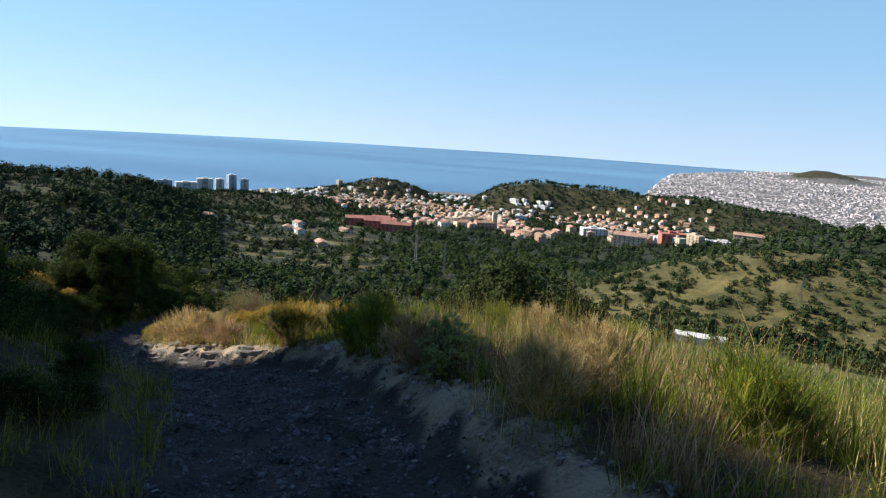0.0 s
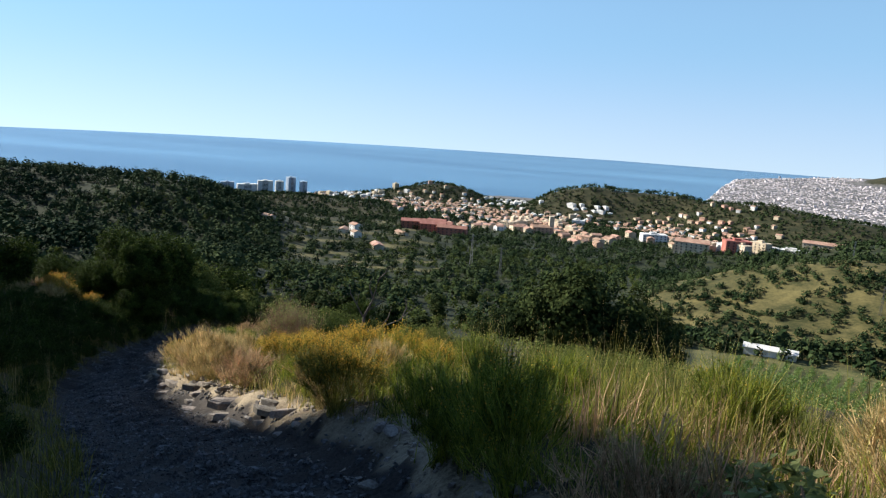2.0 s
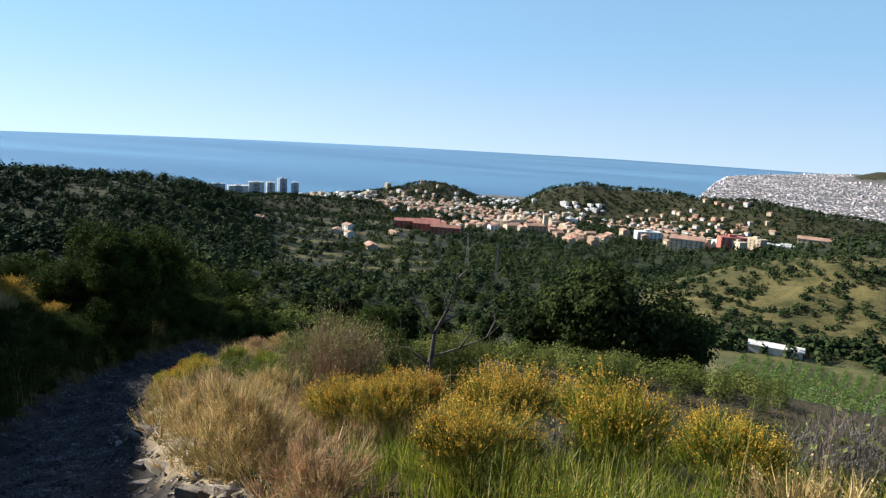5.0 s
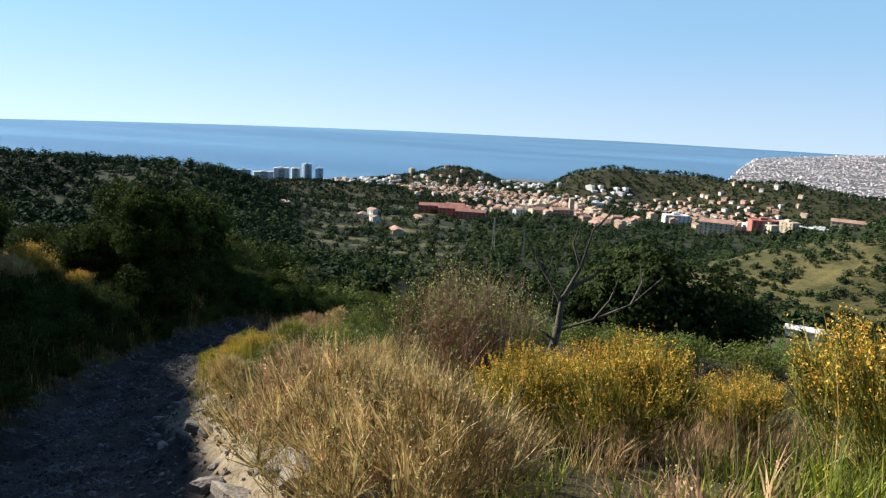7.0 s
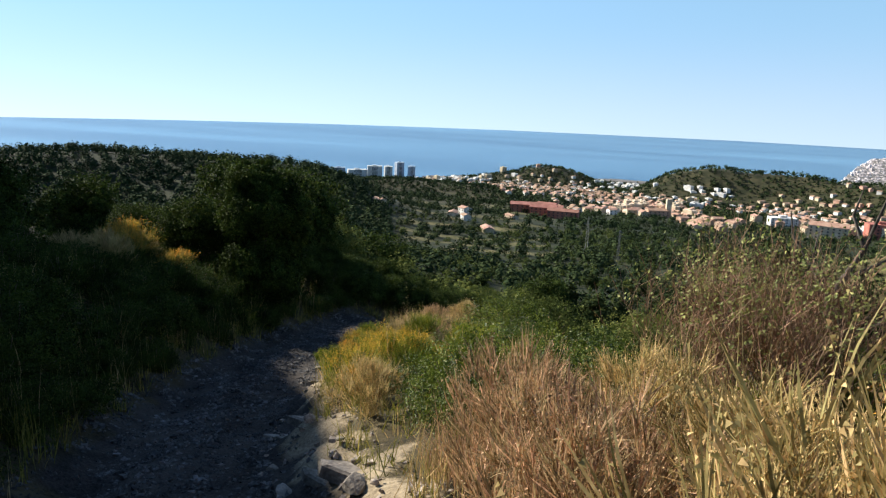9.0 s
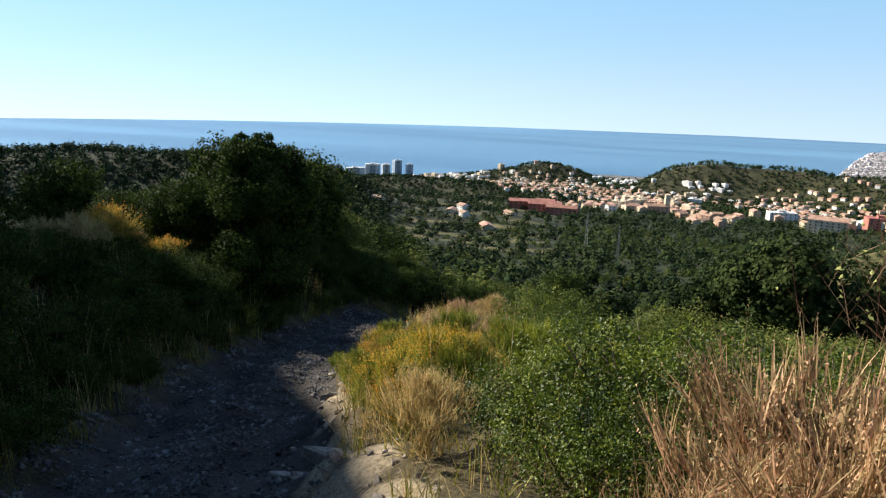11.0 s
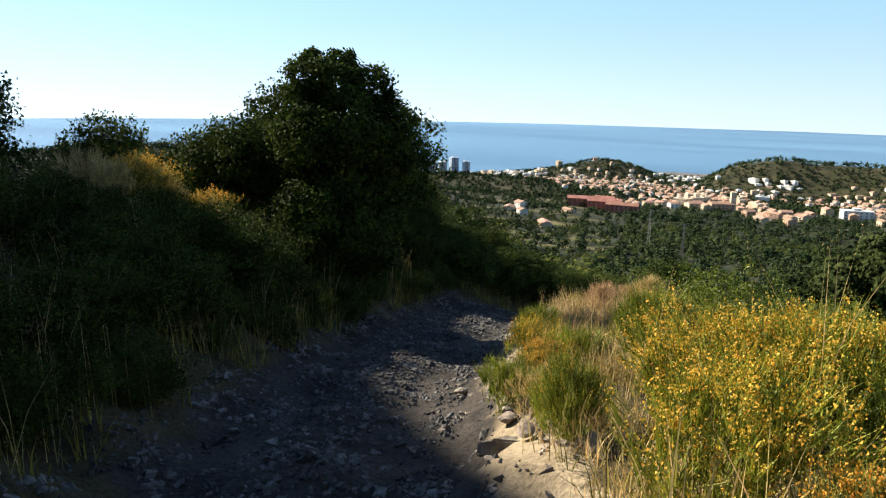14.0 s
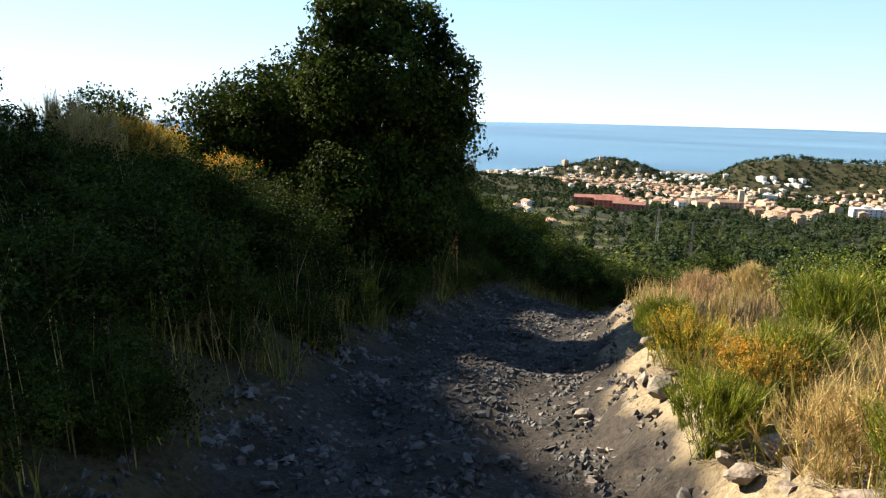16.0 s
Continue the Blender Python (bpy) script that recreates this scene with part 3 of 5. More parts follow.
# the oak beside the track and its neighbours on the shaded bank
CROWN = [(0.05, 0, 3.1, 0.48), (-0.3, 0.1, 3.2, 0.4), (0.5, 0.1, 3.05, 0.42), (-0.5, 0, 2.8, 0.38), (0.85, 0, 2.5, 0.48), (0.3, -0.3, 2.5, 0.58), (-0.25, -0.3, 2.35, 0.55), (0.75, 0.3, 1.95, 0.48),
         (-0.5, 0.3, 1.9, 0.5), (0.15, 0.1, 1.7, 0.65), (0.7, 0, 1.5, 0.42), (-0.2, -0.5, 1.4, 0.55), (0.5, -0.3, 1.1, 0.55), (-0.6, 0, 1.2, 0.5), (0, 0, 0.7, 0.65), (0.5, 0.1, 0.7, 0.5), (-0.6, -0.2, 0.6, 0.55), (0.1, 0.3, 3.42, 0.26), (-0.3, 0.2, 3.42, 0.22),
         (0.95, -0.1, 2.1, 0.3), (-0.75, 0.1, 2.45, 0.24), (0.75, 0, 2.9, 0.26)]
stand(tree("oak_tree", "dark evergreen oak with a dense uneven crown beside the track", 11, 3.6, 2.3, OAK, 0.03, 76000, 22, 0.1, 0.2, 0.85, shape=[(x * 0.9, y * 0.9, z * 0.92, r * 0.86) for x, y, z, r in CROWN], loose=0.75), -18.36, 28.0, 28)
stand(tree("oak_tree", "low dark green oak leaning against a taller one", 12, 1.7, 1.9, OAK, 0.03, 34000, 20, 0.06, 0.05, 0.8, loose=0.75), -20.0, 28.2)
bank_tree = tree("bank_tree", "bushy dark green tree on the shaded bank", 13, 2.6, 2.7, OAK, 0.05, 16000, 20, 0.07, 0.08, 0.8, three=True, loose=0.9)
stand(bank_tree, -28.3, 35.6)
pale_tree = tree("pale_bank_tree", "bushy light green tree on the bank", 14, 2.3, 2.6, LIGHT_TREE, 0.05, 15000, 18, 0.06, 0.08, 0.8, three=True)
stand(pale_tree, -25.2, 34.6)
tagged(bank_tree, group="trees on the bank")
tagged(pale_tree, group="trees on the bank")
rng = np.random.RandomState(5)
for x, y, s, which in ((-27.0, 31.2, 0.95, 0), (-24.4, 26.6, 0.85, 0), (-31.0, 37.5, 1.1, 1), (-22.3, 32.0, 1.0, 0), (-20.6, 33.6, 0.8, 1), (-19.2, 35.6, 0.45, 0), (-17.8, 37.2, 0.42, 0),
                       (-17.4, 40.5, 0.6, 1), (-20.4, 38.8, 0.5, 0), (-23.5, 38.5, 1.2, 1), (-27.0, 41.0, 1.3, 0), (-16.4, 46.0, 1.1, 0), (-19.0, 45.0, 0.9, 1), (-33.5, 41.0, 1.2, 0), (-36.0, 36.0, 1.2, 1),
                       # those with y under 25 are added, mostly out of view, to shade the track
                       (-23.0, 22.8, 1.45, 0), (-25.2, 24.9, 1.0, 0), (-26.5, 22.5, 1.6, 0), (-22.4, 20.6, 1.2, 0), (-20.6, 18.6, 1.1, 0), (-18.0, 14.0, 1.1, 0), (-26.0, 38.5, 1.4, 0), (-30.0, 41.5, 1.5, 1), (-35.0, 45.0, 1.6, 0), (-23.6, 43.0, 1.5, 0), (-39.0, 42.0, 1.5, 0), (-20.8, 20.0, 1.1, 0), (-18.6, 17.6, 1.15, 0), (-16.9, 15.0, 1.1, 0), (-14.8, 12.4, 1.0, 0), (-22.0, 24.6, 0.55, 0), (-25.0, 24.0, 1.1, 0),
                       (-9.4, 1.2, 2.2, 0)):
    clone(pale_tree if which else bank_tree, pose(*at_ground(x, y, 0.1), 0, 0, rng.uniform(0, 360)) @ Matrix.Diagonal((s, s, s * rng.uniform(0.9, 1.1), 1)))

# low dark bushes line the track's uphill side past the crest
for x, y, s in ((-18.6, 32.5, 0.38), (-19.5, 32.5, 0.3), (-18.6, 33.0, 0.41), (-19.4, 33.2, 0.3), (-18.8, 33.8, 0.38), (-19.3, 33.7, 0.35), (-20.6, 34.3, 0.38), (-18.5, 34.5, 0.43), (-19.7, 34.9, 0.34), (-20.5, 35.2, 0.36),
                (-18.2, 35.5, 0.44), (-19.1, 36.2, 0.28), (-17.7, 36.2, 0.38), (-18.7, 37.0, 0.28), (-17.6, 37.3, 0.38), (-18.5, 37.8, 0.28), (-19.3, 38.2, 0.32), (-17.8, 38.5, 0.34), (-17.7, 39.3, 0.34), (-18.8, 40.2, 0.32)):
    clone(bank_tree, pose(*at_ground(x, y, 0.08), 0, 0, rng.uniform(0, 360)) @ Matrix.Diagonal((s * 1.25, s * 1.25, s, 1)))

# the thicket behind the oak, down to the valley
near_bank = []
while len(near_bank) < 44:
    x, y = rng.uniform(-36, -15), rng.uniform(30, 54)
    edge, side, along = track(x, y)
    if side > -4.6 or math.degrees(math.atan2(x + 9.3, y - 16.2)) > -9 or any((x - a) ** 2 + (y - b) ** 2 < 2.4**2 for a, b in near_bank) or math.hypot(x + 18.45, y - 28) < 2:
        continue
    near_bank.append((x, y))
    s = rng.uniform(0.7, 1.15) * (0.8 if y < 33 else 1.0) * (0.5 if math.degrees(math.atan2(x + 13.8, y - 21.3)) > -27 else 1.0)
    clone(pale_tree if rng.uniform() < 0.35 else bank_tree, pose(*at_ground(x, y, 0.1), 0, 0, rng.uniform(0, 360)) @ Matrix.Diagonal((s, s, s * rng.uniform(0.85, 1.1), 1)))

# shrubs of the verge: kind, place, width, height
dry = [broom("dry_broom", "rounded straw-yellow dry bush on the sunny verge", 21 + i, 0.9, 1.2, (2200, 3000, 2200)[i], 2000, (STRAW, STRAW, PINK_STRAW)[i], (STRAW, STRAW, PINK_STRAW)[i], 0.0029, 0.009, 0.2, 1.1, 2) for i in range(3)]
green = [broom("green_broom", "green broom bush with fine upright shoots", 31 + i, 0.8, 1.0, (1600, 500)[i], 2300, (BROOM, GREEN_GRASS)[i], YELLOW, 0.0026, 0.0075, 0.22, 1.3, 6) for i in range(2)]
yellow = [broom("yellow_broom", "broom bush covered in yellow dry flower heads", 41 + i, 0.85, 1.2, (11000, 11000)[i], 2200, (OLIVE_GRASS, BROOM)[i], YELLOW, 0.0028, 0.0098, 0.22, 1.2, 4) for i in range(2)]
orange = broom("orange_bush", "dome-shaped bush with orange dry flower heads", 51, 0.75, 1.15, 8500, 2200, OLIVE_GRASS, ORANGE, 0.0028, 0.0105, 0.18, 1.0, 2)
bush = [leafy("leafy_bush", "dense green leafy bush on the verge", 61 + i, 0.9, 1.6, LEAF, 0.017, 12500, 26) for i in range(2)]
grey = leafy("grey_leaved_shrub", "small grey-green leafy shrub at the track's edge", 65, 0.6, 0.62, GREY_LEAF, 0.022, 1500, 9)
twigs = twiggy("twig_bush", "tall bare bush of dry reddish twigs", 71, 1.9, 1.8, TWIG, 1400, 0.0022, 1500)
greytwig = twiggy("grey_twig_bush", "small bare bush of grey twigs", 72, 0.6, 0.7, GREY_TWIG, 900, 0.0016, 120)
for ob in dry + green + yellow + bush + [orange, grey, twigs, greytwig]:
    tagged(ob, group="shrubs of the verge")
SHRUBS = {"d": dry, "g": green, "y": yellow, "o": [orange], "b": bush, "l": [grey], "t": [twigs], "w": [greytwig]}
placed = set()
rng = np.random.RandomState(8)
for kind, x, y, s in (
        ("d1", -8.9, 17.3, 1.05), ("d1", -8.2, 16.7, 0.95), ("d2", -7.0, 15.7, 0.85), ("y0", -6.0, 15.9, 0.85), ("g", -5.4, 14.3, 0.75), ("d1", -4.7, 13.2, 0.75), ("y0", -4.4, 12.8, 0.85), ("d0", -4.4, 14.1, 0.7),
        ("g0", -2.3, 10.2, 0.9), ("g1", -2.9, 11.0, 0.9), ("d2", -1.6, 9.2, 0.8), ("d0", -0.3, 7.0, 0.75), ("d0", 0.1, 7.8, 0.8), ("g1", 0.9, 6.4, 0.75), ("g1", 1.5, 7.4, 0.6), ("y1", 2.6, 5.6, 0.55),
        ("d0", -0.4, 10.2, 0.75), ("l", -1.2, 8.8, 1.35), ("l", -4.8, 14.0, 0.8), ("g1", -0.9, 11.8, 0.9), ("g0", 0.6, 10.2, 0.9), ("g1", -2.2, 12.4, 0.8), ("g1", -3.2, 14.4, 0.8), ("w", -3.4, 16.9, 1.5), ("b", -2.2, 16.6, 0.9),
        ("y0", -7.9, 18.35, 0.85), ("y0", -7.7, 19.1, 0.85), ("o", -8.0, 20.4, 0.95), ("y0", -7.25, 18.2, 0.8), ("g1", -10.9, 23.0, 1.0), ("d1", -10.5, 21.2, 0.55), ("w", -10.2, 22.0, 1.1), ("g0", -10.4, 22.6, 0.9), ("y0", -5.95, 17.85, 1.15), ("y0", -6.5, 18.9, 0.7), ("l", -1.35, 9.15, 1.1), ("w", -5.5, 17.2, 0.9), ("o", -7.4, 19.7, 0.95), ("y1", -5.0, 17.3, 1.0), ("y1", -4.2, 16.6, 0.8),
        ("d2", -9.6, 18.6, 0.95), ("d0", -9.0, 18.4, 0.75), ("d2", -10.2, 19.5, 0.85), ("d0", -9.5, 20.0, 0.85), ("b", -10.9, 20.7, 0.65), ("b", -11.3, 21.4, 0.6), ("b", -10.3, 21.3, 0.8), ("t", -9.2, 21.2, 0.86), ("t", -8.75, 20.75, 0.85), ("g1", -8.5, 21.2, 1.3), ("b", -9.5, 22.5, 0.85),
        ("b", -12.6, 27.8, 0.9), ("b", -13.4, 30.0, 1.25), ("y1", -12.9, 22.6, 0.7), ("g1", -14.1, 25.0, 0.6), ("d1", -12.0, 21.2, 0.6), ("o", -12.5, 22.0, 0.55), ("b", -10.8, 21.6, 0.9), ("b", -10.2, 22.6, 0.95), ("b", -11.4, 21.9, 0.65), ("b", -9.6, 23.8, 1.15),
        ("g1", -12.5, 25.6, 0.85), ("g0", -12.0, 24.8, 0.8), ("g1", -11.6, 26.0, 0.9), ("o", -12.75, 24.4, 0.6), ("w", -11.7, 22.9, 0.9), ("w", -11.2, 23.5, 0.9), ("y1", -13.15, 23.9, 0.8), ("y1", -12.7, 23.4, 0.7), ("g0", -13.65, 23.5, 0.55), ("g1", -12.4, 23.2, 0.7),
        ("o", -14.2, 24.75, 0.45), ("g1", -14.35, 24.3, 0.5), ("d1", -14.0, 25.1, 0.5), ("g1", -13.8, 26.4, 0.8), ("g0", -13.2, 27.0, 0.8), ("d0", -13.95, 23.95, 0.42), ("y1", -14.6, 25.6, 0.5), ("g1", -14.9, 26.6, 0.5),
        ("d2", -15.0, 29.8, 0.6), ("d0", -14.5, 30.5, 0.65), ("d2", -15.1, 31.4, 0.6), ("d0", -14.4, 32.4, 0.8), ("d2", -13.4, 33.0, 0.8), ("b", -9.0, 27.4, 1.3), ("b", -7.2, 28.2, 1.2), ("g0", -11.0, 29.0, 1.0), ("g0", -10.0, 31.5, 1.1),
        ("b", -6.0, 25.6, 1.1), ("b", -5.0, 22.6, 1.0), ("g0", -6.6, 21.4, 0.9), ("g1", -5.2, 19.6, 0.9), ("b", -3.4, 19.4, 0.9),
        ("o", -21.8, 27.9, 1.35), ("o", -20.6, 26.6, 1.1), ("d0", -20.0, 25.6, 0.9), ("o", -19.4, 26.8, 0.8), ("o", -19.1, 26.2, 0.5), ("d", -22.1, 26.5, 0.8), ("d", -23.6, 29.0, 0.9), ("d", -20.8, 27.2, 0.75), ("d0", -18.6, 25.6, 0.5),
        ("g0", -17.8, 26.9, 0.5), ("d2", -17.4, 24.6, 0.4)):
    kit = SHRUBS[kind[0]]
    ob = kit[int(kind[1]) if len(kind) > 1 else rng.randint(len(kit))]
    m = pose(*at_ground(x, y), 0, 0, rng.uniform(0, 360)) @ Matrix.Diagonal((s, s, s * rng.uniform(0.9, 1.1), 1))
    if ob not in placed:
        placed.add(ob)
        ob.matrix_basis = m
    else:
        clone(ob, m)
for ob in [o for kit in SHRUBS.values() for o in kit if o not in placed]:
    ob.matrix_basis = pose(*at_ground(-1.0 + rng.uniform(-3, 3), 18.0 + rng.uniform(-3, 3)))

# the shaded bank is thick with shrubs, their near-black leaves deepening its shade
bank_shrub = [leafy("bank_shrub", "leafy shrub on the bank, leaves darkened to stand for shade", 66 + i, 0.95, 1.3, OAK, 0.018, 11000, 18) for i in range(2)]
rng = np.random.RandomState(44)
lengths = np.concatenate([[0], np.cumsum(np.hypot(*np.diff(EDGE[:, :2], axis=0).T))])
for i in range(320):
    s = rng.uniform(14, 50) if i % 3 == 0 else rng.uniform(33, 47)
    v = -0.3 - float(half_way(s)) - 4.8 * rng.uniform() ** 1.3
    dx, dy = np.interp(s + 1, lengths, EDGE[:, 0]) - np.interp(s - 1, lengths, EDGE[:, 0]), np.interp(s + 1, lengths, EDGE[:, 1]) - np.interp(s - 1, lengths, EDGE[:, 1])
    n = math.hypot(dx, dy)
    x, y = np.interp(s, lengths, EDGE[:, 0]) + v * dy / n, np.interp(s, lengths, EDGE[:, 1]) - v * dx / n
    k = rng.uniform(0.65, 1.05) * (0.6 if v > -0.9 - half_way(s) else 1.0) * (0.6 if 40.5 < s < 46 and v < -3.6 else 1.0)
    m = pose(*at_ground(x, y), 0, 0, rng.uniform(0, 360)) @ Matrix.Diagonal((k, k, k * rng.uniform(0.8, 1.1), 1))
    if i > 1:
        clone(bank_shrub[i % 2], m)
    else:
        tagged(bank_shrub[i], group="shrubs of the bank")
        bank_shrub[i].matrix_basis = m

# two domed thickets past the crest
thicket = leafy("domed_thicket", "large domed olive-green thicket beyond the track's crest", 81, 2.4, 4.2, LIGHT_TREE, 0.055, 12000, 24)
stand(thicket, -15.6, 41.5)
tagged(thicket, group="thickets past the crest")
clone(thicket, pose(*at_ground(-11.5, 42.0), 0, 0, 100))
clone(thicket, pose(*at_ground(-7.5, 38.0), 0, 0, 200))
clone(thicket, pose(*at_ground(-3.0, 35.0), 0, 0, 300))


def snag():
    """The dead tree on the slope: a leaning bleached trunk with a few broken limbs."""
    rng = np.random.RandomState(3)
    root = tagged(new("dead_tree"), "bare bleached dead tree with broken limbs on the slope", "tree")
    part("trunk", mesh_of("snag_trunk", *tube([(-0.12, -0.05, -0.3), (0, 0, 0.5), (0.1, 0.02, 1.0), (0.12, 0.05, 1.35), (0.3, 0.05, 1.75), (0.42, 0.04, 2.25)], [0.075, 0.055, 0.044, 0.03, 0.018, 0.006], 7), DEAD, None, True), root)
    for k, pts in enumerate(([(0.1, 0.02, 1.0), (0.5, 0.1, 1.15), (0.9, 0.15, 1.35), (1.2, 0.1, 1.7)], [(0.12, 0.05, 1.3), (-0.05, 0.05, 1.6), (-0.02, 0.1, 1.85)], [(0.05, 0, 0.9), (-0.25, 0.05, 1.1), (-0.42, 0.1, 1.08)],
                             [(0.3, 0.05, 1.75), (0.2, 0.1, 2.0), (0.24, 0.1, 2.2)], [(0.2, 0.05, 1.5), (0.5, 0, 1.72), (0.62, 0, 1.78)], [(0.9, 0.15, 1.35), (1.0, 0.2, 1.6), (0.95, 0.2, 1.85)], [(0.5, 0.1, 1.15), (0.65, 0.05, 1.4), (0.72, 0, 1.66)],
                             [(0, 0, 0.5), (0.35, 0.1, 0.7), (0.75, 0.1, 0.78)], [(0.42, 0.04, 2.2), (0.55, 0.05, 2.36), (0.6, 0.05, 2.5)], [(-0.05, 0.05, 1.6), (-0.2, 0.1, 1.8), (-0.24, 0.1, 2.0)])):
        part("limb", mesh_of("snag_limb", *tube(pts, np.linspace(0.019, 0.004, len(pts)), 5), DEAD, None, True), root)
    return root


stand(snag(), -8.35, 24.0, 5, 1.3, 0.0)


def fill(name, label, seed, count, s_range, v_range, high, mat, per=16, lean=0.3, width=0.0028, heads=0.0, head_mat=None, gap=None):
    """Grass tufts scattered along the verge by way along the track and way past its edge."""
    rng = np.random.RandomState(seed)
    lengths = np.concatenate([[0], np.cumsum(np.hypot(*np.diff(EDGE[:, :2], axis=0).T))])
    s = rng.uniform(*s_range, count)
    v = v_range[0] + (v_range[1] - v_range[0]) * rng.uniform(0, 1, count) ** 1.25
    x, y = np.interp(s, lengths, EDGE[:, 0]), np.interp(s, lengths, EDGE[:, 1])
    dx, dy = np.interp(s + 1.5, lengths, EDGE[:, 0]) - np.interp(s - 1.5, lengths, EDGE[:, 0]), np.interp(s + 1.5, lengths, EDGE[:, 1]) - np.interp(s - 1.5, lengths, EDGE[:, 1])
    n = np.hypot(dx, dy)
    x, y = x + v * dy / n, y - v * dx / n
    patch = ripple(x, y, 3.0, seed + 50)
    keep = patch > (gap if gap is not None else -9)
    x, y = x[keep], y[keep]
    k = np.repeat(np.arange(len(x)), per)
    px, py = x[k] + rng.normal(size=len(k)) * 0.05, y[k] + rng.normal(size=len(k)) * 0.05
    foot = np.stack([px, py, ground(px, py) - 0.02], 1)
    tall = high * rng.uniform(0.45, 1.15, len(k)) * (0.75 + 0.35 * (patch[keep][k] + 0.5))
    strips, tip = blades(rng, foot, np.maximum(tall, 0.05), lean, width, 0.22)
    me = mesh_of(name, *strips, mat)
    tagged(new(name, me), label, "grass", kind="stuff")
    if heads:
        pick = rng.uniform(size=len(tip)) < heads
        at = np.concatenate([tip[pick] - (0, 0, 0.02), tip[pick] - (0, 0, 0.05), tip[pick] - (0, 0, 0.08)])
        at = at + rng.normal(size=at.shape) * 0.006
        v, f = cards(rng, at, 0.0042, 2.0, 3.2)
        tagged(new(name + "_seed_heads", mesh_of(name + "_heads", v, f, head_mat or mat)), "pale seed heads on " + label, "grass", kind="stuff")


fill("dry_grass", "tall dry straw-coloured grass on the sunny verge", 101, 1500, (28.8, 32.8), (0.55, 4.0), 0.48, PINK_STRAW, 13, 0.35, 0.0031, 0.4, PINK_STRAW, -0.4)
fill("thin_straw", "thin dry straw scattered over the verge", 109, 1800, (12, 48), (0.2, 6.0), 0.4, STRAW, 8, 0.4, 0.0031, 0.2, STRAW, 0.0)
fill("pink_grass", "reddish dry grass in tufts on the verge", 102, 700, (12, 21), (0.5, 3.0), 0.5, PINK_STRAW, 11, 0.35, 0.0032, 0.25, PINK_STRAW, 0.0)
fill("verge_grass", "short fresh grass along the verge", 111, 1500, (14, 29), (0.5, 2.8), 0.3, GREEN_GRASS, 9, 0.45, 0.004, 0.0, None, -0.7)
fill("crest_grass", "short dry pinkish grass on the crest", 110, 900, (41, 48), (0.4, 4.0), 0.3, PINK_STRAW, 11, 0.4, 0.0036, 0.25, STRAW, -0.2)
fill("green_grass", "lush green grass among the dry stalks", 103, 3600, (9, 28), (1.0, 7.0), 0.46, GREEN_GRASS, 10, 0.45, 0.0043, 0.0, None, -0.2)
fill("meadow_grass", "tall pale green grass going to seed beyond the verge", 112, 800, (14, 24), (1.6, 5.5), 0.8, OLIVE_GRASS, 8, 0.3, 0.0032, 0.5, STRAW, -0.5)
fill("olive_grass", "yellowish green grass on the verge", 104, 3200, (9, 48), (0.25, 7.0), 0.28, OLIVE_GRASS, 9, 0.5, 0.0037, 0.1, STRAW, -0.6)
fill("slope_grass", "rough grass on the slope below the track", 105, 2600, (4, 62), (6.0, 17.0), 0.4, OLIVE_GRASS, 9, 0.4, 0.0065)
fill("bank_grass", "rough dry grass on the shaded bank", 106, 1900, (8, 50), (-2.05, -6.0), 0.4, OLIVE_GRASS, 11, 0.35, 0.0042, 0.12, STRAW)
fill("bank_stalks", "pale dry stalks on the shaded bank", 107, 420, (30, 46), (-2.1, -5.5), 0.7, STRAW, 4, 0.18, 0.0026, 0.9, STRAW)
fill("pale_tussocks", "short pale dry grass between the bushes of the verge", 114, 1300, (35.5, 45), (0.35, 3.5), 0.26, STRAW, 11, 0.5, 0.003, 0.15, STRAW)
fill("stalk_tufts", "tufts of pale flowering stalks on the shaded bank", 113, 46, (36, 43), (-2.1, -3.8), 0.62, STRAW, 9, 0.25, 0.0024, 1.0, STRAW)
fill("tall_stalks", "tall pale flowering grass stalks above the verge", 108, 190, (8, 40), (1.0, 5.0), 1.0, STRAW, 3, 0.2, 0.0024, 1.0, STRAW)


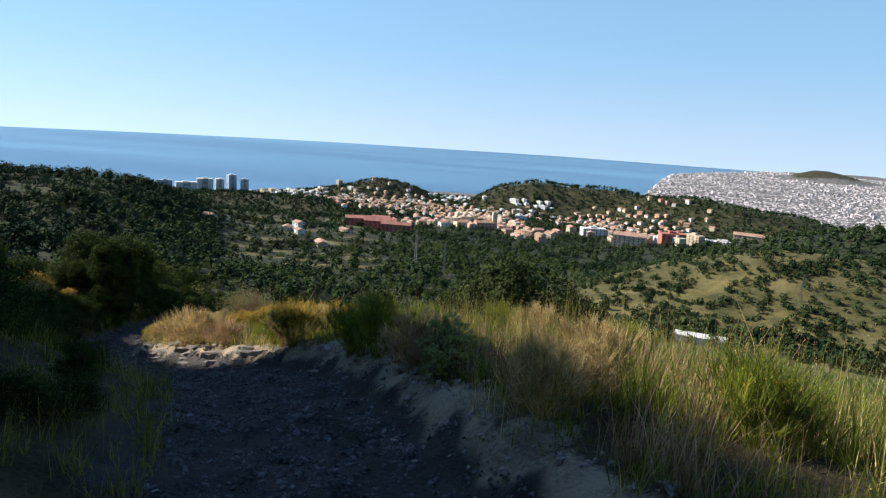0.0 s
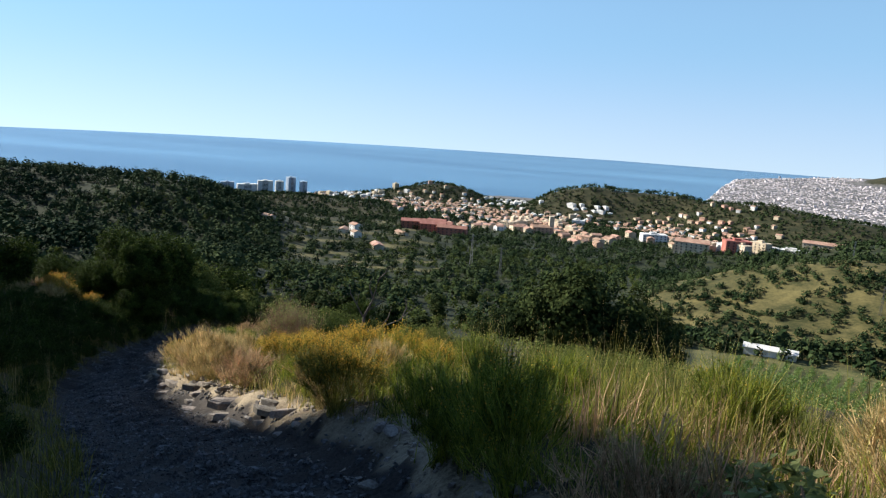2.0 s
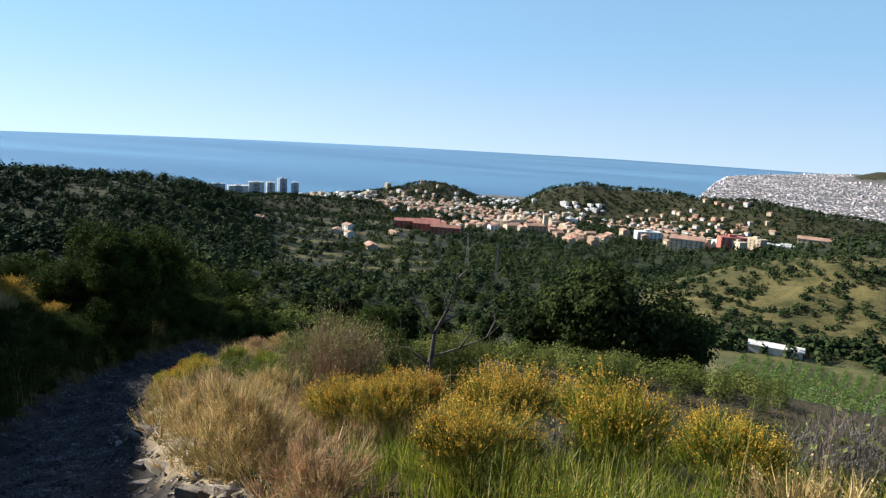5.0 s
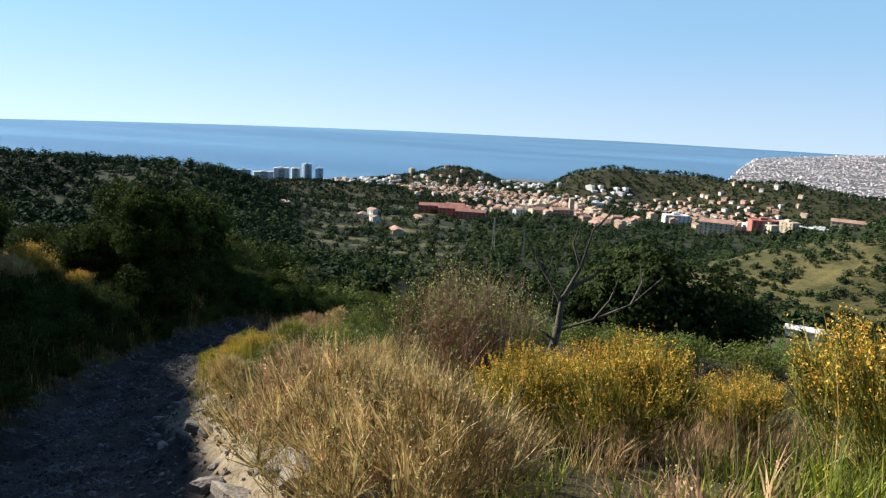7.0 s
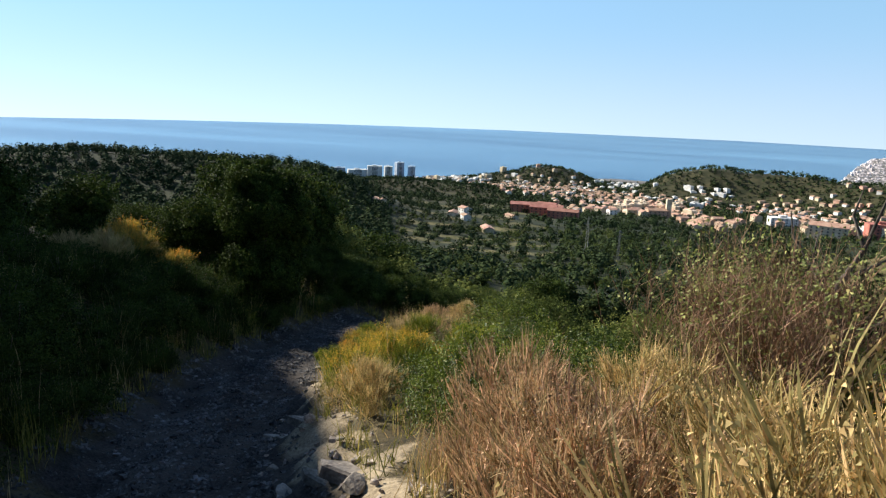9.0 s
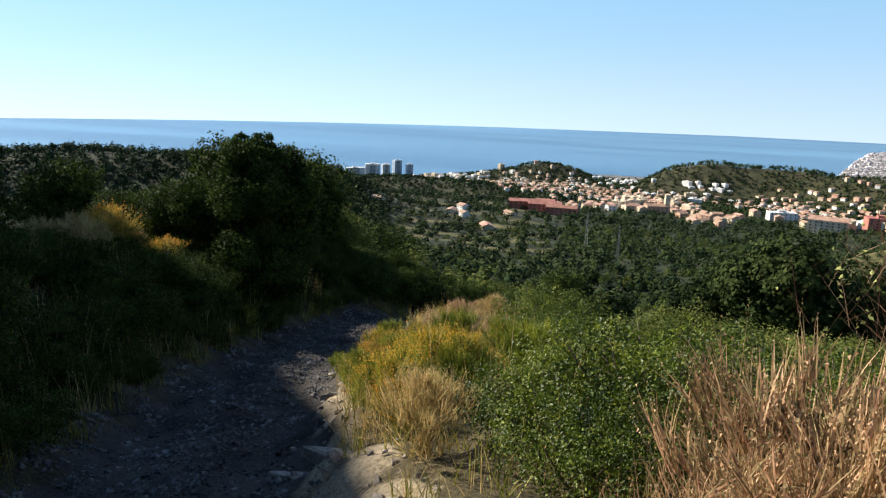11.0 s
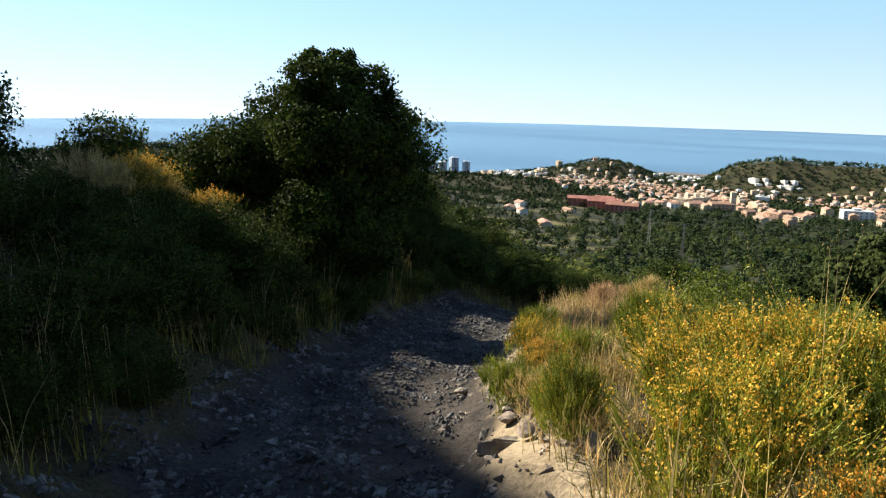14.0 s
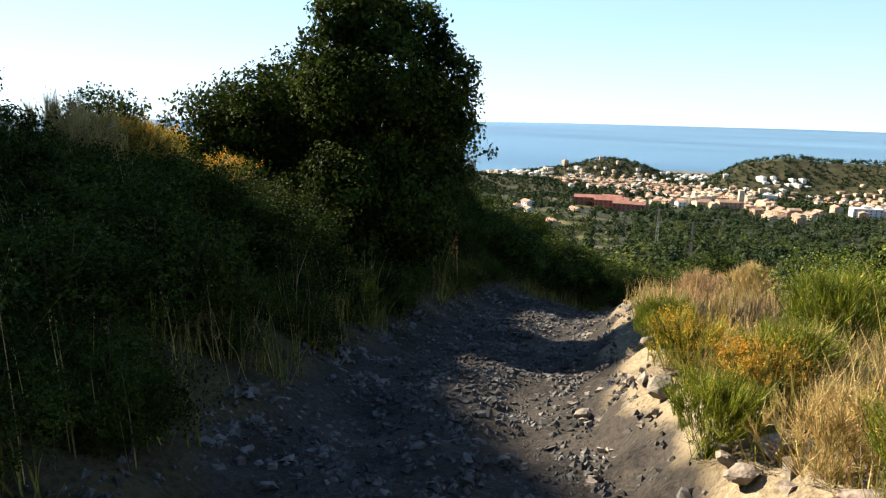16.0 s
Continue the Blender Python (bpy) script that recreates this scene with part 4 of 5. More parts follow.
def stones(name, label, seed, count, s_range, v_range, size, mat, flat=0.55):
    """Loose stones: angular lumps half sunk in the ground."""
    rng = np.random.RandomState(seed)
    lengths = np.concatenate([[0], np.cumsum(np.hypot(*np.diff(EDGE[:, :2], axis=0).T))])
    s, v = rng.uniform(*s_range, count), rng.uniform(*v_range, count)
    dx, dy = np.interp(s + 1, lengths, EDGE[:, 0]) - np.interp(s - 1, lengths, EDGE[:, 0]), np.interp(s + 1, lengths, EDGE[:, 1]) - np.interp(s - 1, lengths, EDGE[:, 1])
    n = np.hypot(dx, dy)
    x, y = np.interp(s, lengths, EDGE[:, 0]) + v * dy / n, np.interp(s, lengths, EDGE[:, 1]) - v * dx / n
    keep = ripple(x, y, 1.6, seed) > rng.uniform(-1.3, 0.4, count)
    x, y = x[keep], y[keep]
    k = len(x)
    r = size * np.minimum(np.exp(rng.normal(size=k) * 0.5), 1.9)
    if mat is GRAVEL and size < 0.02:
        p = np.array([(-1, -0.8, -0.6), (1, -0.7, -0.6), (0.8, 1, -0.6), (-0.9, 0.8, -0.6), (0, 0, 0.9)]) * rng.uniform(0.5, 1.3, (k, 5, 3)) * (r[:, None, None] * (1, 0.8, flat))
        a = rng.uniform(0, 6.283, (k, 1))
        p = np.stack([p[..., 0] * np.cos(a) - p[..., 1] * np.sin(a), p[..., 0] * np.sin(a) + p[..., 1] * np.cos(a), p[..., 2]], -1)
        p = p + np.stack([x, y, ground(x, y) + r * 0.2], 1)[:, None]
        f = np.array([(0, 1, 4), (1, 2, 4), (2, 3, 4), (3, 0, 4)])
        tagged(new(name, mesh_of(name, p.reshape(-1, 3), (5 * np.arange(k)[:, None, None] + f).reshape(-1, 3), mat)), label, "stones", kind="stuff")
        return
    box = np.array([(-1, -1, -1), (1, -1, -1), (1, 1, -1), (-1, 1, -1), (-0.7, -0.7, 1), (0.7, -0.7, 1), (0.7, 0.7, 1), (-0.7, 0.7, 1)], float)
    a = rng.uniform(0, 6.283, k)
    p = box[None] * rng.uniform(0.3, 1.3, (k, 8, 3)) * (r[:, None, None] * (1, 0.75, flat))
    p = np.stack([p[..., 0] * np.cos(a)[:, None] - p[..., 1] * np.sin(a)[:, None], p[..., 0] * np.sin(a)[:, None] + p[..., 1] * np.cos(a)[:, None], p[..., 2] + 0.3 * p[..., 0] * rng.normal(size=(k, 1))], -1)
    p = p + np.stack([x, y, ground(x, y) + r * flat * 0.25], 1)[:, None]
    f = np.array([(4, 5, 6, 7), (0, 1, 5, 4), (1, 2, 6, 5), (2, 3, 7, 6), (3, 0, 4, 7)])
    tagged(new(name, mesh_of(name, p.reshape(-1, 3), (8 * np.arange(k)[:, None, None] + f).reshape(-1, 4), mat)), label, "stones", kind="stuff")


stones("gravel", "loose grey stones strewn over the dirt track", 201, 42000, (14, 47), (-2.2, 0.05), 0.0155, GRAVEL, 0.7)
stones("cobbles", "larger loose stones on the dirt track", 202, 15000, (14, 47), (-2.1, 0.0), 0.0215, GRAVEL, 0.42)
stones("edge_stones", "pale stones along the track's crumbling edge", 203, 2000, (12, 46), (-0.3, 0.6), 0.02, ROCK)


def rock(seed, size):
    """An angular limestone block with broken faces."""
    rng = np.random.RandomState(seed)
    bm = bmesh.new()
    bmesh.ops.create_icosphere(bm, subdivisions=2, radius=size)
    planes = [(unit(rng.normal(size=3)), rng.uniform(0.55, 0.85) * size) for _ in range(9)]
    for v in bm.verts:
        p = np.array(v.co)
        for n, d in planes:
            over = p @ n - d
            if over > 0:
                p = p - n * over
        v.co = p * (1.25, 0.9, 0.6) + rng.normal(size=3) * size * 0.02
    me = bpy.data.meshes.new("rock")
    bm.to_mesh(me)
    bm.free()
    me.materials.append(ROCK)
    return me


rocks = [rock(300 + i, 0.15) for i in range(5)]
rng = np.random.RandomState(17)
lengths = np.concatenate([[0], np.cumsum(np.hypot(*np.diff(EDGE[:, :2], axis=0).T))])
for i in range(64):
    s, v = rng.uniform(13, 45), rng.uniform(-0.25, 0.45)
    dx, dy = np.interp(s + 1, lengths, EDGE[:, 0]) - np.interp(s - 1, lengths, EDGE[:, 0]), np.interp(s + 1, lengths, EDGE[:, 1]) - np.interp(s - 1, lengths, EDGE[:, 1])
    n = math.hypot(dx, dy)
    x, y = np.interp(s, lengths, EDGE[:, 0]) + v * dy / n, np.interp(s, lengths, EDGE[:, 1]) - v * dx / n
    k = rng.uniform(0.2, 0.6)
    if i == 0:
        x, y, k = -9.25, 17.75, 1.1
    ob = tagged(new("rock", rocks[i % 5]), "pale angular limestone rock at the track's edge", "rock", "rocks along the track")
    ob.matrix_basis = pose(*at_ground(x, y, -0.02), rng.uniform(-20, 20), rng.uniform(-20, 20), rng.uniform(0, 360)) @ Matrix.Diagonal((k, k, k, 1))

# flat slabs of rock that stick out of the crumbling edge, and a few big pale rocks


def flat_block(seed):
    """A broken slab: a low six-sided block with uneven corners and a chipped upper rim."""
    rng = np.random.RandomState(seed)
    a = np.sort(np.linspace(0, 6.283, 7)[:6] + rng.uniform(-0.35, 0.35, 6))
    r = rng.uniform(0.75, 1.2, 6)
    rim = np.stack([np.cos(a) * r * 0.26, np.sin(a) * r * 0.12, 0 * a], 1)
    tilt = rng.uniform(-0.02, 0.02, 6)
    v = np.concatenate([rim * 1.05 - (0, 0, 0.09), rim + np.stack([0 * a, 0 * a, 0.035 + tilt], 1), rim * rng.uniform(0.7, 0.9, (6, 1)) + np.stack([0 * a, 0 * a, 0.06 + tilt], 1)])
    k = np.arange(6)
    sides = [np.stack([k + o, (k + 1) % 6 + o, (k + 1) % 6 + 6 + o, k + 6 + o], 1) for o in (0, 6)]
    return mesh_of("flat_rock", v, sides + [np.array([(12, 13, 14, 15), (12, 15, 16, 17)])], ROCK)


slabs = [flat_block(330 + i) for i in range(6)]
rng = np.random.RandomState(19)
for i in range(30):
    s, v = (rng.uniform(24.5, 31), rng.uniform(-0.25, 0.2)) if i < 20 else (rng.uniform(31, 39), rng.uniform(-0.2, 0.25))
    dx, dy = np.interp(s + 1, lengths, EDGE[:, 0]) - np.interp(s - 1, lengths, EDGE[:, 0]), np.interp(s + 1, lengths, EDGE[:, 1]) - np.interp(s - 1, lengths, EDGE[:, 1])
    n = math.hypot(dx, dy)
    x, y = np.interp(s, lengths, EDGE[:, 0]) + v * dy / n, np.interp(s, lengths, EDGE[:, 1]) - v * dx / n
    k = rng.uniform(0.45, 1.0)
    ob = tagged(new("flat_rock", slabs[i % 6]), "flat pale limestone rock sticking out of the track's edge", "rock", "flat rocks along the track")
    ob.matrix_basis = pose(*at_ground(x, y, 0.015), rng.uniform(-14, 14), rng.uniform(-8, 8), 10 + rng.uniform(-28, 28)) @ Matrix.Diagonal((k * 1.15, k * 0.8, k * 0.75, 1))
for x, y, k, turn in ((-9.5, 18.05, 1.25, 20), (-9.95, 18.5, 0.8, 70), (-14.2, 24.0, 0.4, 15), (-13.95, 23.6, 0.4, 80), (-12.1, 23.7, 0.6, 40), (-11.2, 19.55, 0.6, 120)):
    ob = tagged(new("boulder", rocks[int(turn) % 5]), "large pale weathered limestone rock beside the track", "rock", "boulders along the track")
    ob.matrix_basis = pose(*at_ground(x, y, -0.03), 8, -6, turn) @ Matrix.Diagonal((k, k, k * 1.15, 1))

# ---- trees of the slope and valley ----
pine = tree("pine_tree", "broad dark green pine on the slope below the track", 401, 9.0, 8.5, PINE, 0.21, 19000, 26, 0.28, 0.12, 0.7, three=True, loose=0.35)
stand(pine, -3.4, 82.0, 0, 1.45)
slope_tree = [tree("slope_tree", "dark green pine among others on the wooded slope", 402 + i, (6.5, 5.0, 7.5)[i], (5.2, 4.6, 4.4)[i], (PINE, LIGHT_TREE, PINE)[i], 0.25, (3600, 3000, 3400)[i], (9, 8, 10)[i], 0.16, 0.1, 0.8, three=True, loose=0.35) for i in range(3)]
tagged(slope_tree[1], "light green rounded tree on the wooded slope")
for ob in [pine] + slope_tree:
    tagged(ob, group="trees of the slope")
rng = np.random.RandomState(31)
for x, y, s in ((2.8, 87.0, 1.2), (-9.5, 88.0, 1.1), (1.0, 98.0, 1.1)):
    clone(pine, pose(*at_ground(x, y, 0.3), 0, 0, rng.uniform(0, 360)) @ Matrix.Diagonal((s, s, s, 1)))
done, spots = 0, []
while done < 230:
    th, d = rng.uniform(-66, 8), 48 + 260 * rng.uniform() ** 1.5
    x, y = EYE0[0] + d * math.sin(radians(th)), EYE0[1] + d * math.cos(radians(th))
    if any((x - a) ** 2 + (y - b) ** 2 < (3.6 + d * 0.016) ** 2 for a, b in spots) or (th > -14 and d < 92) or (x < -24 and y < 52):
        continue
    spots.append((x, y))
    s = rng.choice((0.6, 0.8, 1.0, 1.35)) * rng.uniform(0.85, 1.15) * (0.62 if d < 85 and th > -22 else 1.0)
    ob, m = slope_tree[(0, 0, 1, 2, 1, 0)[rng.randint(6)]], pose(*at_ground(x, y, 0.2), 0, 0, rng.uniform(0, 360)) @ Matrix.Diagonal((s, s, s * rng.uniform(0.85, 1.15), 1))
    if done < 3:
        slope_tree[done].matrix_basis = m
    else:
        clone(ob, m)
    done += 1


def woods(name, label, seed, x, y, size, per, mat, card=0.45, tall=1.0):
    """Far trees: each a ragged dome of leafy clumps."""
    rng = np.random.RandomState(seed)
    n = len(x)
    z = ground(x, y)
    k = np.repeat(np.arange(n), per)
    d = unit(rng.normal(size=(n * per, 3)))
    d[:, 2] = np.abs(d[:, 2])
    at = np.stack([x, y, z], 1)[k] + (d * rng.uniform(0.45, 1.05, (n * per, 1)) * (0.5, 0.5, 0.85 * tall) + (0, 0, 0.12)) * size[k][:, None]
    v, f = cards(rng, at, size[k] * card * rng.uniform(0.6, 1.3, n * per), 0.1, 1.2, True, face=d + (0, 0, 0.2), loose=0.35)
    tagged(new(name, mesh_of(name, v, f, mat)), label, "trees", kind="stuff")


def scatter(seed, count, th, d, test=None):
    rng = np.random.RandomState(seed)
    a, r = np.radians(rng.uniform(*th, count)), np.sqrt(rng.uniform(d[0] ** 2, d[1] ** 2, count))
    x, y = EYE0[0] + r * np.sin(a), EYE0[1] + r * np.cos(a)
    keep = np.ones(count, bool) if test is None else test(x, y, np.degrees(a), r)
    return x[keep], y[keep], rng


def open_land(x, y):
    return fields(x, y)


def spot(th, d):
    return EYE0[0] + d * math.sin(radians(th)), EYE0[1] + d * math.cos(radians(th))


def town_plan():
    """Where houses stand: quarters by bearing, distance, spreads, houses and kinds."""
    rng, out = np.random.RandomState(71), []
    for th, d, sth, sd, n, mix in ((-5.4, 1130, 2.4, 120, 95, (0, 1, 2, 2, 5, 1, 2)), (-5.5, 980, 2.0, 50, 26, (1, 2, 0, 5)), (-13.5, 1400, 3.8, 90, 64, (0, 1, 3, 2, 0)), (-14.8, 1530, 3.8, 90, 100, (0, 3, 0, 2, 1, 1)), (-13.0, 1270, 4.0, 80, 55, (0, 1, 2)), (-9.5, 1330, 3.0, 90, 50, (0, 1, 2, 3)), (4.5, 1330, 5.0, 50, 34, (0, 1, 2)), (10.0, 1230, 3.0, 60, 16, (0, 1, 2)),
                                   (-21.8, 1640, 2.6, 40, 44, (6, 5, 3, 0)), (-7.3, 1700, 1.6, 40, 30, (3, 6)), (-4.0, 1335, 3.0, 25, 22, (0, 3, 1)), (-1.2, 1385, 1.1, 10, 9, (3, 3, 6)), (4.0, 1220, 4.6, 70, 60, (0, 1, 2, 0)),
                                   (6.0, 940, 3.8, 80, 42, (0, 1, 2, 2)), (-1.2, 850, 1.7, 35, 14, (2, 1, 4)), (12.4, 1010, 1.8, 50, 12, (1, 4, 0)), (-11.0, 1010, 3.0, 80, 26, (0, 1, 2)), (-20.5, 640, 5.0, 70, 6, (4, 0)), (9.0, 800, 1.6, 30, 7, (5, 1, 6))):
        made = 0
        for _ in range(n * 8):
            if made == n:
                break
            x, y = spot(th + rng.normal() * sth * 0.6, d + rng.normal() * sd * 0.7)
            far = math.hypot(x, y) > 1000
            if any((x - q[0]) ** 2 + (y - q[1]) ** 2 < (12 if far else 17) ** 2 for q in out) or far_ground(x, y) < -198:
                continue
            out.append((x, y, mix[rng.randint(len(mix))], far))
            made += 1
    return out


TOWN = town_plan()
STREETS = np.array([q[:2] for q in TOWN] + [spot(*q) for q in ((-16.3, 800), (-14.2, 790), (-12.6, 775), (-15, 830), (-13.2, 820), (6.6, 765), (9.8, 775), (3.6, 880), (13.6, 800), (15.6, 850), (-5.3, 900))])


def clear_of_houses(x, y, toward=9.0):
    """Trees leave room round houses and on their near side."""
    out = np.ones(len(x), bool)
    for hx, hy in STREETS:
        n = math.hypot(hx, hy)
        px, py = hx - toward * hx / n, hy - toward * hy / n
        out &= ((x - px) ** 2 + (y - py) ** 2) > (toward + 3) ** 2
    return out


x, y, rng = scatter(501, 5200, (-75, -27), (430, 980), lambda x, y, a, r: (a < -29) | (r < 640))
woods("wooded_hill", "dense dark wood covering the hill", 502, x, y, rng.uniform(5.5, 10, len(x)), 56, WOODS, 0.19)
x, y, rng = scatter(503, 4300, (-34, 14), (250, 1000), lambda x, y, a, r: ~((np.abs(a + 20) < 7.5) & (open_land(x, y) > 0.15) & (r > 430)) & ~((a > 2) & (r < 480)) & clear_of_houses(x, y))
woods("valley_trees", "scattered dark trees over the valley floor", 504, x, y, rng.uniform(3.0, 8.5, len(x)), 64, WOODS, 0.18)
x, y, rng = scatter(505, 17000, (-32, 30), (1000, 1800), lambda x, y, a, r: clear_of_houses(x, y, 3.5))
woods("distant_trees", "dark tree cover on the distant hills", 506, x, y, rng.uniform(4, 8, len(x)), 16, WOODS, 0.34)
x, y, rng = scatter(507, 2400, (10, 40), (470, 1100), lambda x, y, a, r: clear_of_houses(x, y))
woods("hill_wood", "dark wood on the hill behind the vineyard", 508, x, y, rng.uniform(5, 9, len(x)), 32, WOODS, 0.28)
x, y, rng = scatter(509, 4600, (3, 40), (265, 480), lambda x, y, a, r: ripple(x, y, 45, 77) > np.random.RandomState(4).uniform(-1.0, 0.7, len(x)))
woods("hillside_bushes", "round dark bushes dotted over the dry hillside", 510, x, y, rng.uniform(1.2, 5.0, len(x)), 56, WOODS, 0.19, 0.7)
x, y, rng = scatter(511, 260, (3, 36), (258, 285))
woods("field_hedge", "line of dark bushes above the vineyard", 512, x, y, rng.uniform(3, 6, len(x)), 34, WOODS, 0.3)
x, y, rng = scatter(513, 700, (-40, 12), (34, 75), lambda x, y, a, r: (a < -14) | (r > 40))
woods("slope_bushes", "low dark bushes on the slope below the track", 514, x, y, rng.uniform(1.0, 2.2, len(x)), 520, LIGHT_TREE, 0.055, 0.8)

x, y, rng = scatter(515, 1700, (-40, 3), (200, 620), lambda x, y, a, r: ~((np.abs(a + 20) < 7.5) & (open_land(x, y) > 0.1) & (r > 430)))
woods("valley_thicket", "low mixed trees filling the valley below", 516, x, y, rng.uniform(2.5, 5.5, len(x)), 80, LIGHT_TREE, 0.16)

x, y, rng = scatter(517, 1700, (-75, -31), (230, 450))
woods("slope_wood", "dark wood on the slope between the hills", 518, x, y, rng.uniform(4, 8, len(x)), 64, WOODS, 0.19)

# ---- vineyard ----
for i in range(34):
    rng = np.random.RandomState(600 + i)
    th0 = 8.6 + i * 0.86
    d = np.linspace(118, 254 - 5 * (i % 2), 420)
    a = np.radians(th0 + 2.7 * np.sin((d - 120) / 85.0))
    x, y = EYE0[0] + d * np.sin(a), EYE0[1] + d * np.cos(a)
    k = np.repeat(np.arange(420), 9)
    at = np.stack([x, y, ground(x, y) + 0.8], 1)[k] + rng.normal(size=(3780, 3)) * (0.5, 0.4, 0.4)
    row = tagged(new("vine_row", mesh_of("vine_row", *cards(rng, at, 0.27 * rng.uniform(0.6, 1.3, 3780), three=True), VINE)), "long row of leafy green vines on bare soil", "vines", "rows of the vineyard", "stuff")

# ---- buildings ----


def block(x0, x1, y0, y1, z0, z1):
    v = np.array([(x, y, z) for z in (z0, z1) for y in (y0, y1) for x in (x0, x1)], float)
    return v, [np.array([(0, 2, 3, 1), (4, 5, 7, 6), (0, 1, 5, 4), (1, 3, 7, 5), (3, 2, 6, 7), (2, 0, 4, 6)])]


def gable(w, d, z, rise, over=0.5):
    """A tiled roof with two slopes, a ridge along x and eaves that stand out, 0.25 m thick."""
    a, b = w / 2 + over, d / 2 + over
    v = []
    for lift in (0, 0.25):
        v += [(-a, -b, z + lift), (a, -b, z + lift), (a, b, z + lift), (-a, b, z + lift), (-a, 0, z + rise + lift), (a, 0, z + rise + lift)]
    f = [(6, 7, 11, 10), (8, 9, 10, 11), (0, 4, 5, 1), (2, 5, 4, 3), (0, 1, 7, 6), (2, 3, 9, 8), (0, 6, 10, 4), (4, 10, 9, 3), (1, 5, 11, 7), (5, 2, 8, 11)]
    return np.array(v, float), [np.array(f)]


def house(name, label, w, d, floors, wall_mat, roof_kind="gable", category="house", step=4.6, floor=3.0, roof_mat=None, panes=True):
    """Walls, roof and a window in each bay of each storey."""
    root = tagged(new(name), label, category)
    high = floors * floor + 0.6
    v, f = block(-w / 2, w / 2, -d / 2, d / 2, -2.5, high)
    if roof_kind == "gable":
        rise = d * 0.2
        v = np.concatenate([v, [(-w / 2, 0, high + rise - 0.02), (w / 2, 0, high + rise - 0.02)]])
        f = [f[0], np.array([(4, 8, 6), (5, 7, 9)])]
        part("wall", mesh_of(name + "_wall", v, f, wall_mat), root)
        part("roof", mesh_of(name + "_roof", *gable(w, d, high, rise), roof_mat or ROOF), root)
    else:
        part("wall", mesh_of(name + "_wall", v, f, wall_mat), root)
        a = block(-w / 2 - 0.2, w / 2 + 0.2, -d / 2 - 0.2, d / 2 + 0.2, high, high + 0.35)
        c = block(-w * 0.15, w * 0.12, -d * 0.2, d * 0.2, high + 0.35, high + 2.6)
        part("roof", mesh_of(name + "_roof", *join(a, c), roof_mat or wall_mat), root)
    tower = floors > 5
    for side, across in ((-1, w), (1, w), (-2, d), (2, d)) if panes else ():
        if not tower and abs(side) == 2:
            continue
        n = 1 if tower else max(1, int(across // step))
        wide = across * 0.2 if tower else 0.75
        pane = mesh_of(name + "_pane", *block(-wide, wide, -0.06, 0.06, 0, 1.5), GLASS)
        for i in range(n):
            for j in range(floors):
                u, z = (i + 0.5) * across / n - across / 2, j * floor + 0.9
                ob = part("window", pane, root)
                ob.matrix_basis = pose(u, math.copysign(d / 2, side), z) if abs(side) == 1 else pose(math.copysign(w / 2, side), u, z, 0, 0, 90)
    return root


def kinds(panes):
    made = [house("house", "white rendered house with a terracotta tiled roof", 11, 9, 2, WALL_WHITE, panes=panes), house("house", "cream rendered house with a terracotta tiled roof", 13, 10, 2, WALL_CREAM, panes=panes),
            house("house", "salmon rendered house with a terracotta tiled roof", 12, 9, 2, WALL_PINK, panes=panes), house("house", "white flat-roofed house among trees", 14, 10, 2, WALL_WHITE, "flat", panes=panes),
            house("house", "low cream house with a tiled roof", 16, 9, 1, WALL_CREAM, panes=panes), house("apartment_house", "cream four-storey apartment house with a flat roof", 20, 11, 4, WALL_CREAM, "flat", "building", panes=panes),
            house("apartment_house", "white three-storey apartment house with a flat roof", 22, 11, 3, WALL_WHITE, "flat", "building", panes=panes)]
    for k, ob in enumerate(made):
        tagged(ob, group="houses of the town")
        ob.matrix_basis = pose(*at_ground(*spot(-9 + 1.1 * k + (0.5 if panes else 0), 1010 if panes else 1240), 0.3))
    return made


KINDS, FAR_KINDS = kinds(True), kinds(False)
rng = np.random.RandomState(72)
first = set()
FAR_HOUSES, FAR_ROOFS = [[], [], []], []
for x, y, k, far in TOWN:
    if math.hypot(x, y) > 1290:
        w, d, n, wall = ((11, 9, 2, 0), (13, 10, 2, 1), (12, 9, 2, 2), (14, 10, 2, 0), (16, 9, 1, 1), (20, 11, 4, 1), (20, 11, 3, 0))[k]
        c = rng.uniform(0.6, 0.85)
        a = radians(rng.choice((-70, -55, -40, 32)) + rng.normal() * 9)
        v, f = block(-w / 2, w / 2, -d / 2, d / 2, -2.5, n * 3 + 0.5)
        q, g = gable(w, d, n * 3 + 0.4, d * 0.2) if k not in (3, 5, 6) else block(-w * 0.15, w * 0.12, -d * 0.2, d * 0.2, n * 3 + 0.4, n * 3 + 2.2)
        spin = np.array([(math.cos(a), math.sin(a), 0), (-math.sin(a), math.cos(a), 0), (0, 0, 1)])
        base = np.array(at_ground(x, y, 0.3))
        FAR_HOUSES[wall].append((v * c @ spin + base, f))
        FAR_HOUSES[wall].append((q * c @ spin + base, g)) if k in (3, 5, 6) else FAR_ROOFS.append((q * c @ spin + base, g))
        continue
    small = rng.uniform(0.68, 0.85) if far else rng.uniform(0.8, 1.0)
    m = pose(*at_ground(x, y, 0.3), 0, 0, rng.choice((-70, -55, -40, 32)) + rng.normal() * 9) @ Matrix.Diagonal((small, small, small, 1))
    kit = FAR_KINDS if far else KINDS
    if (k, far) in first:
        clone(kit[k], m)
    else:
        first.add((k, far))
        kit[k].matrix_basis = m
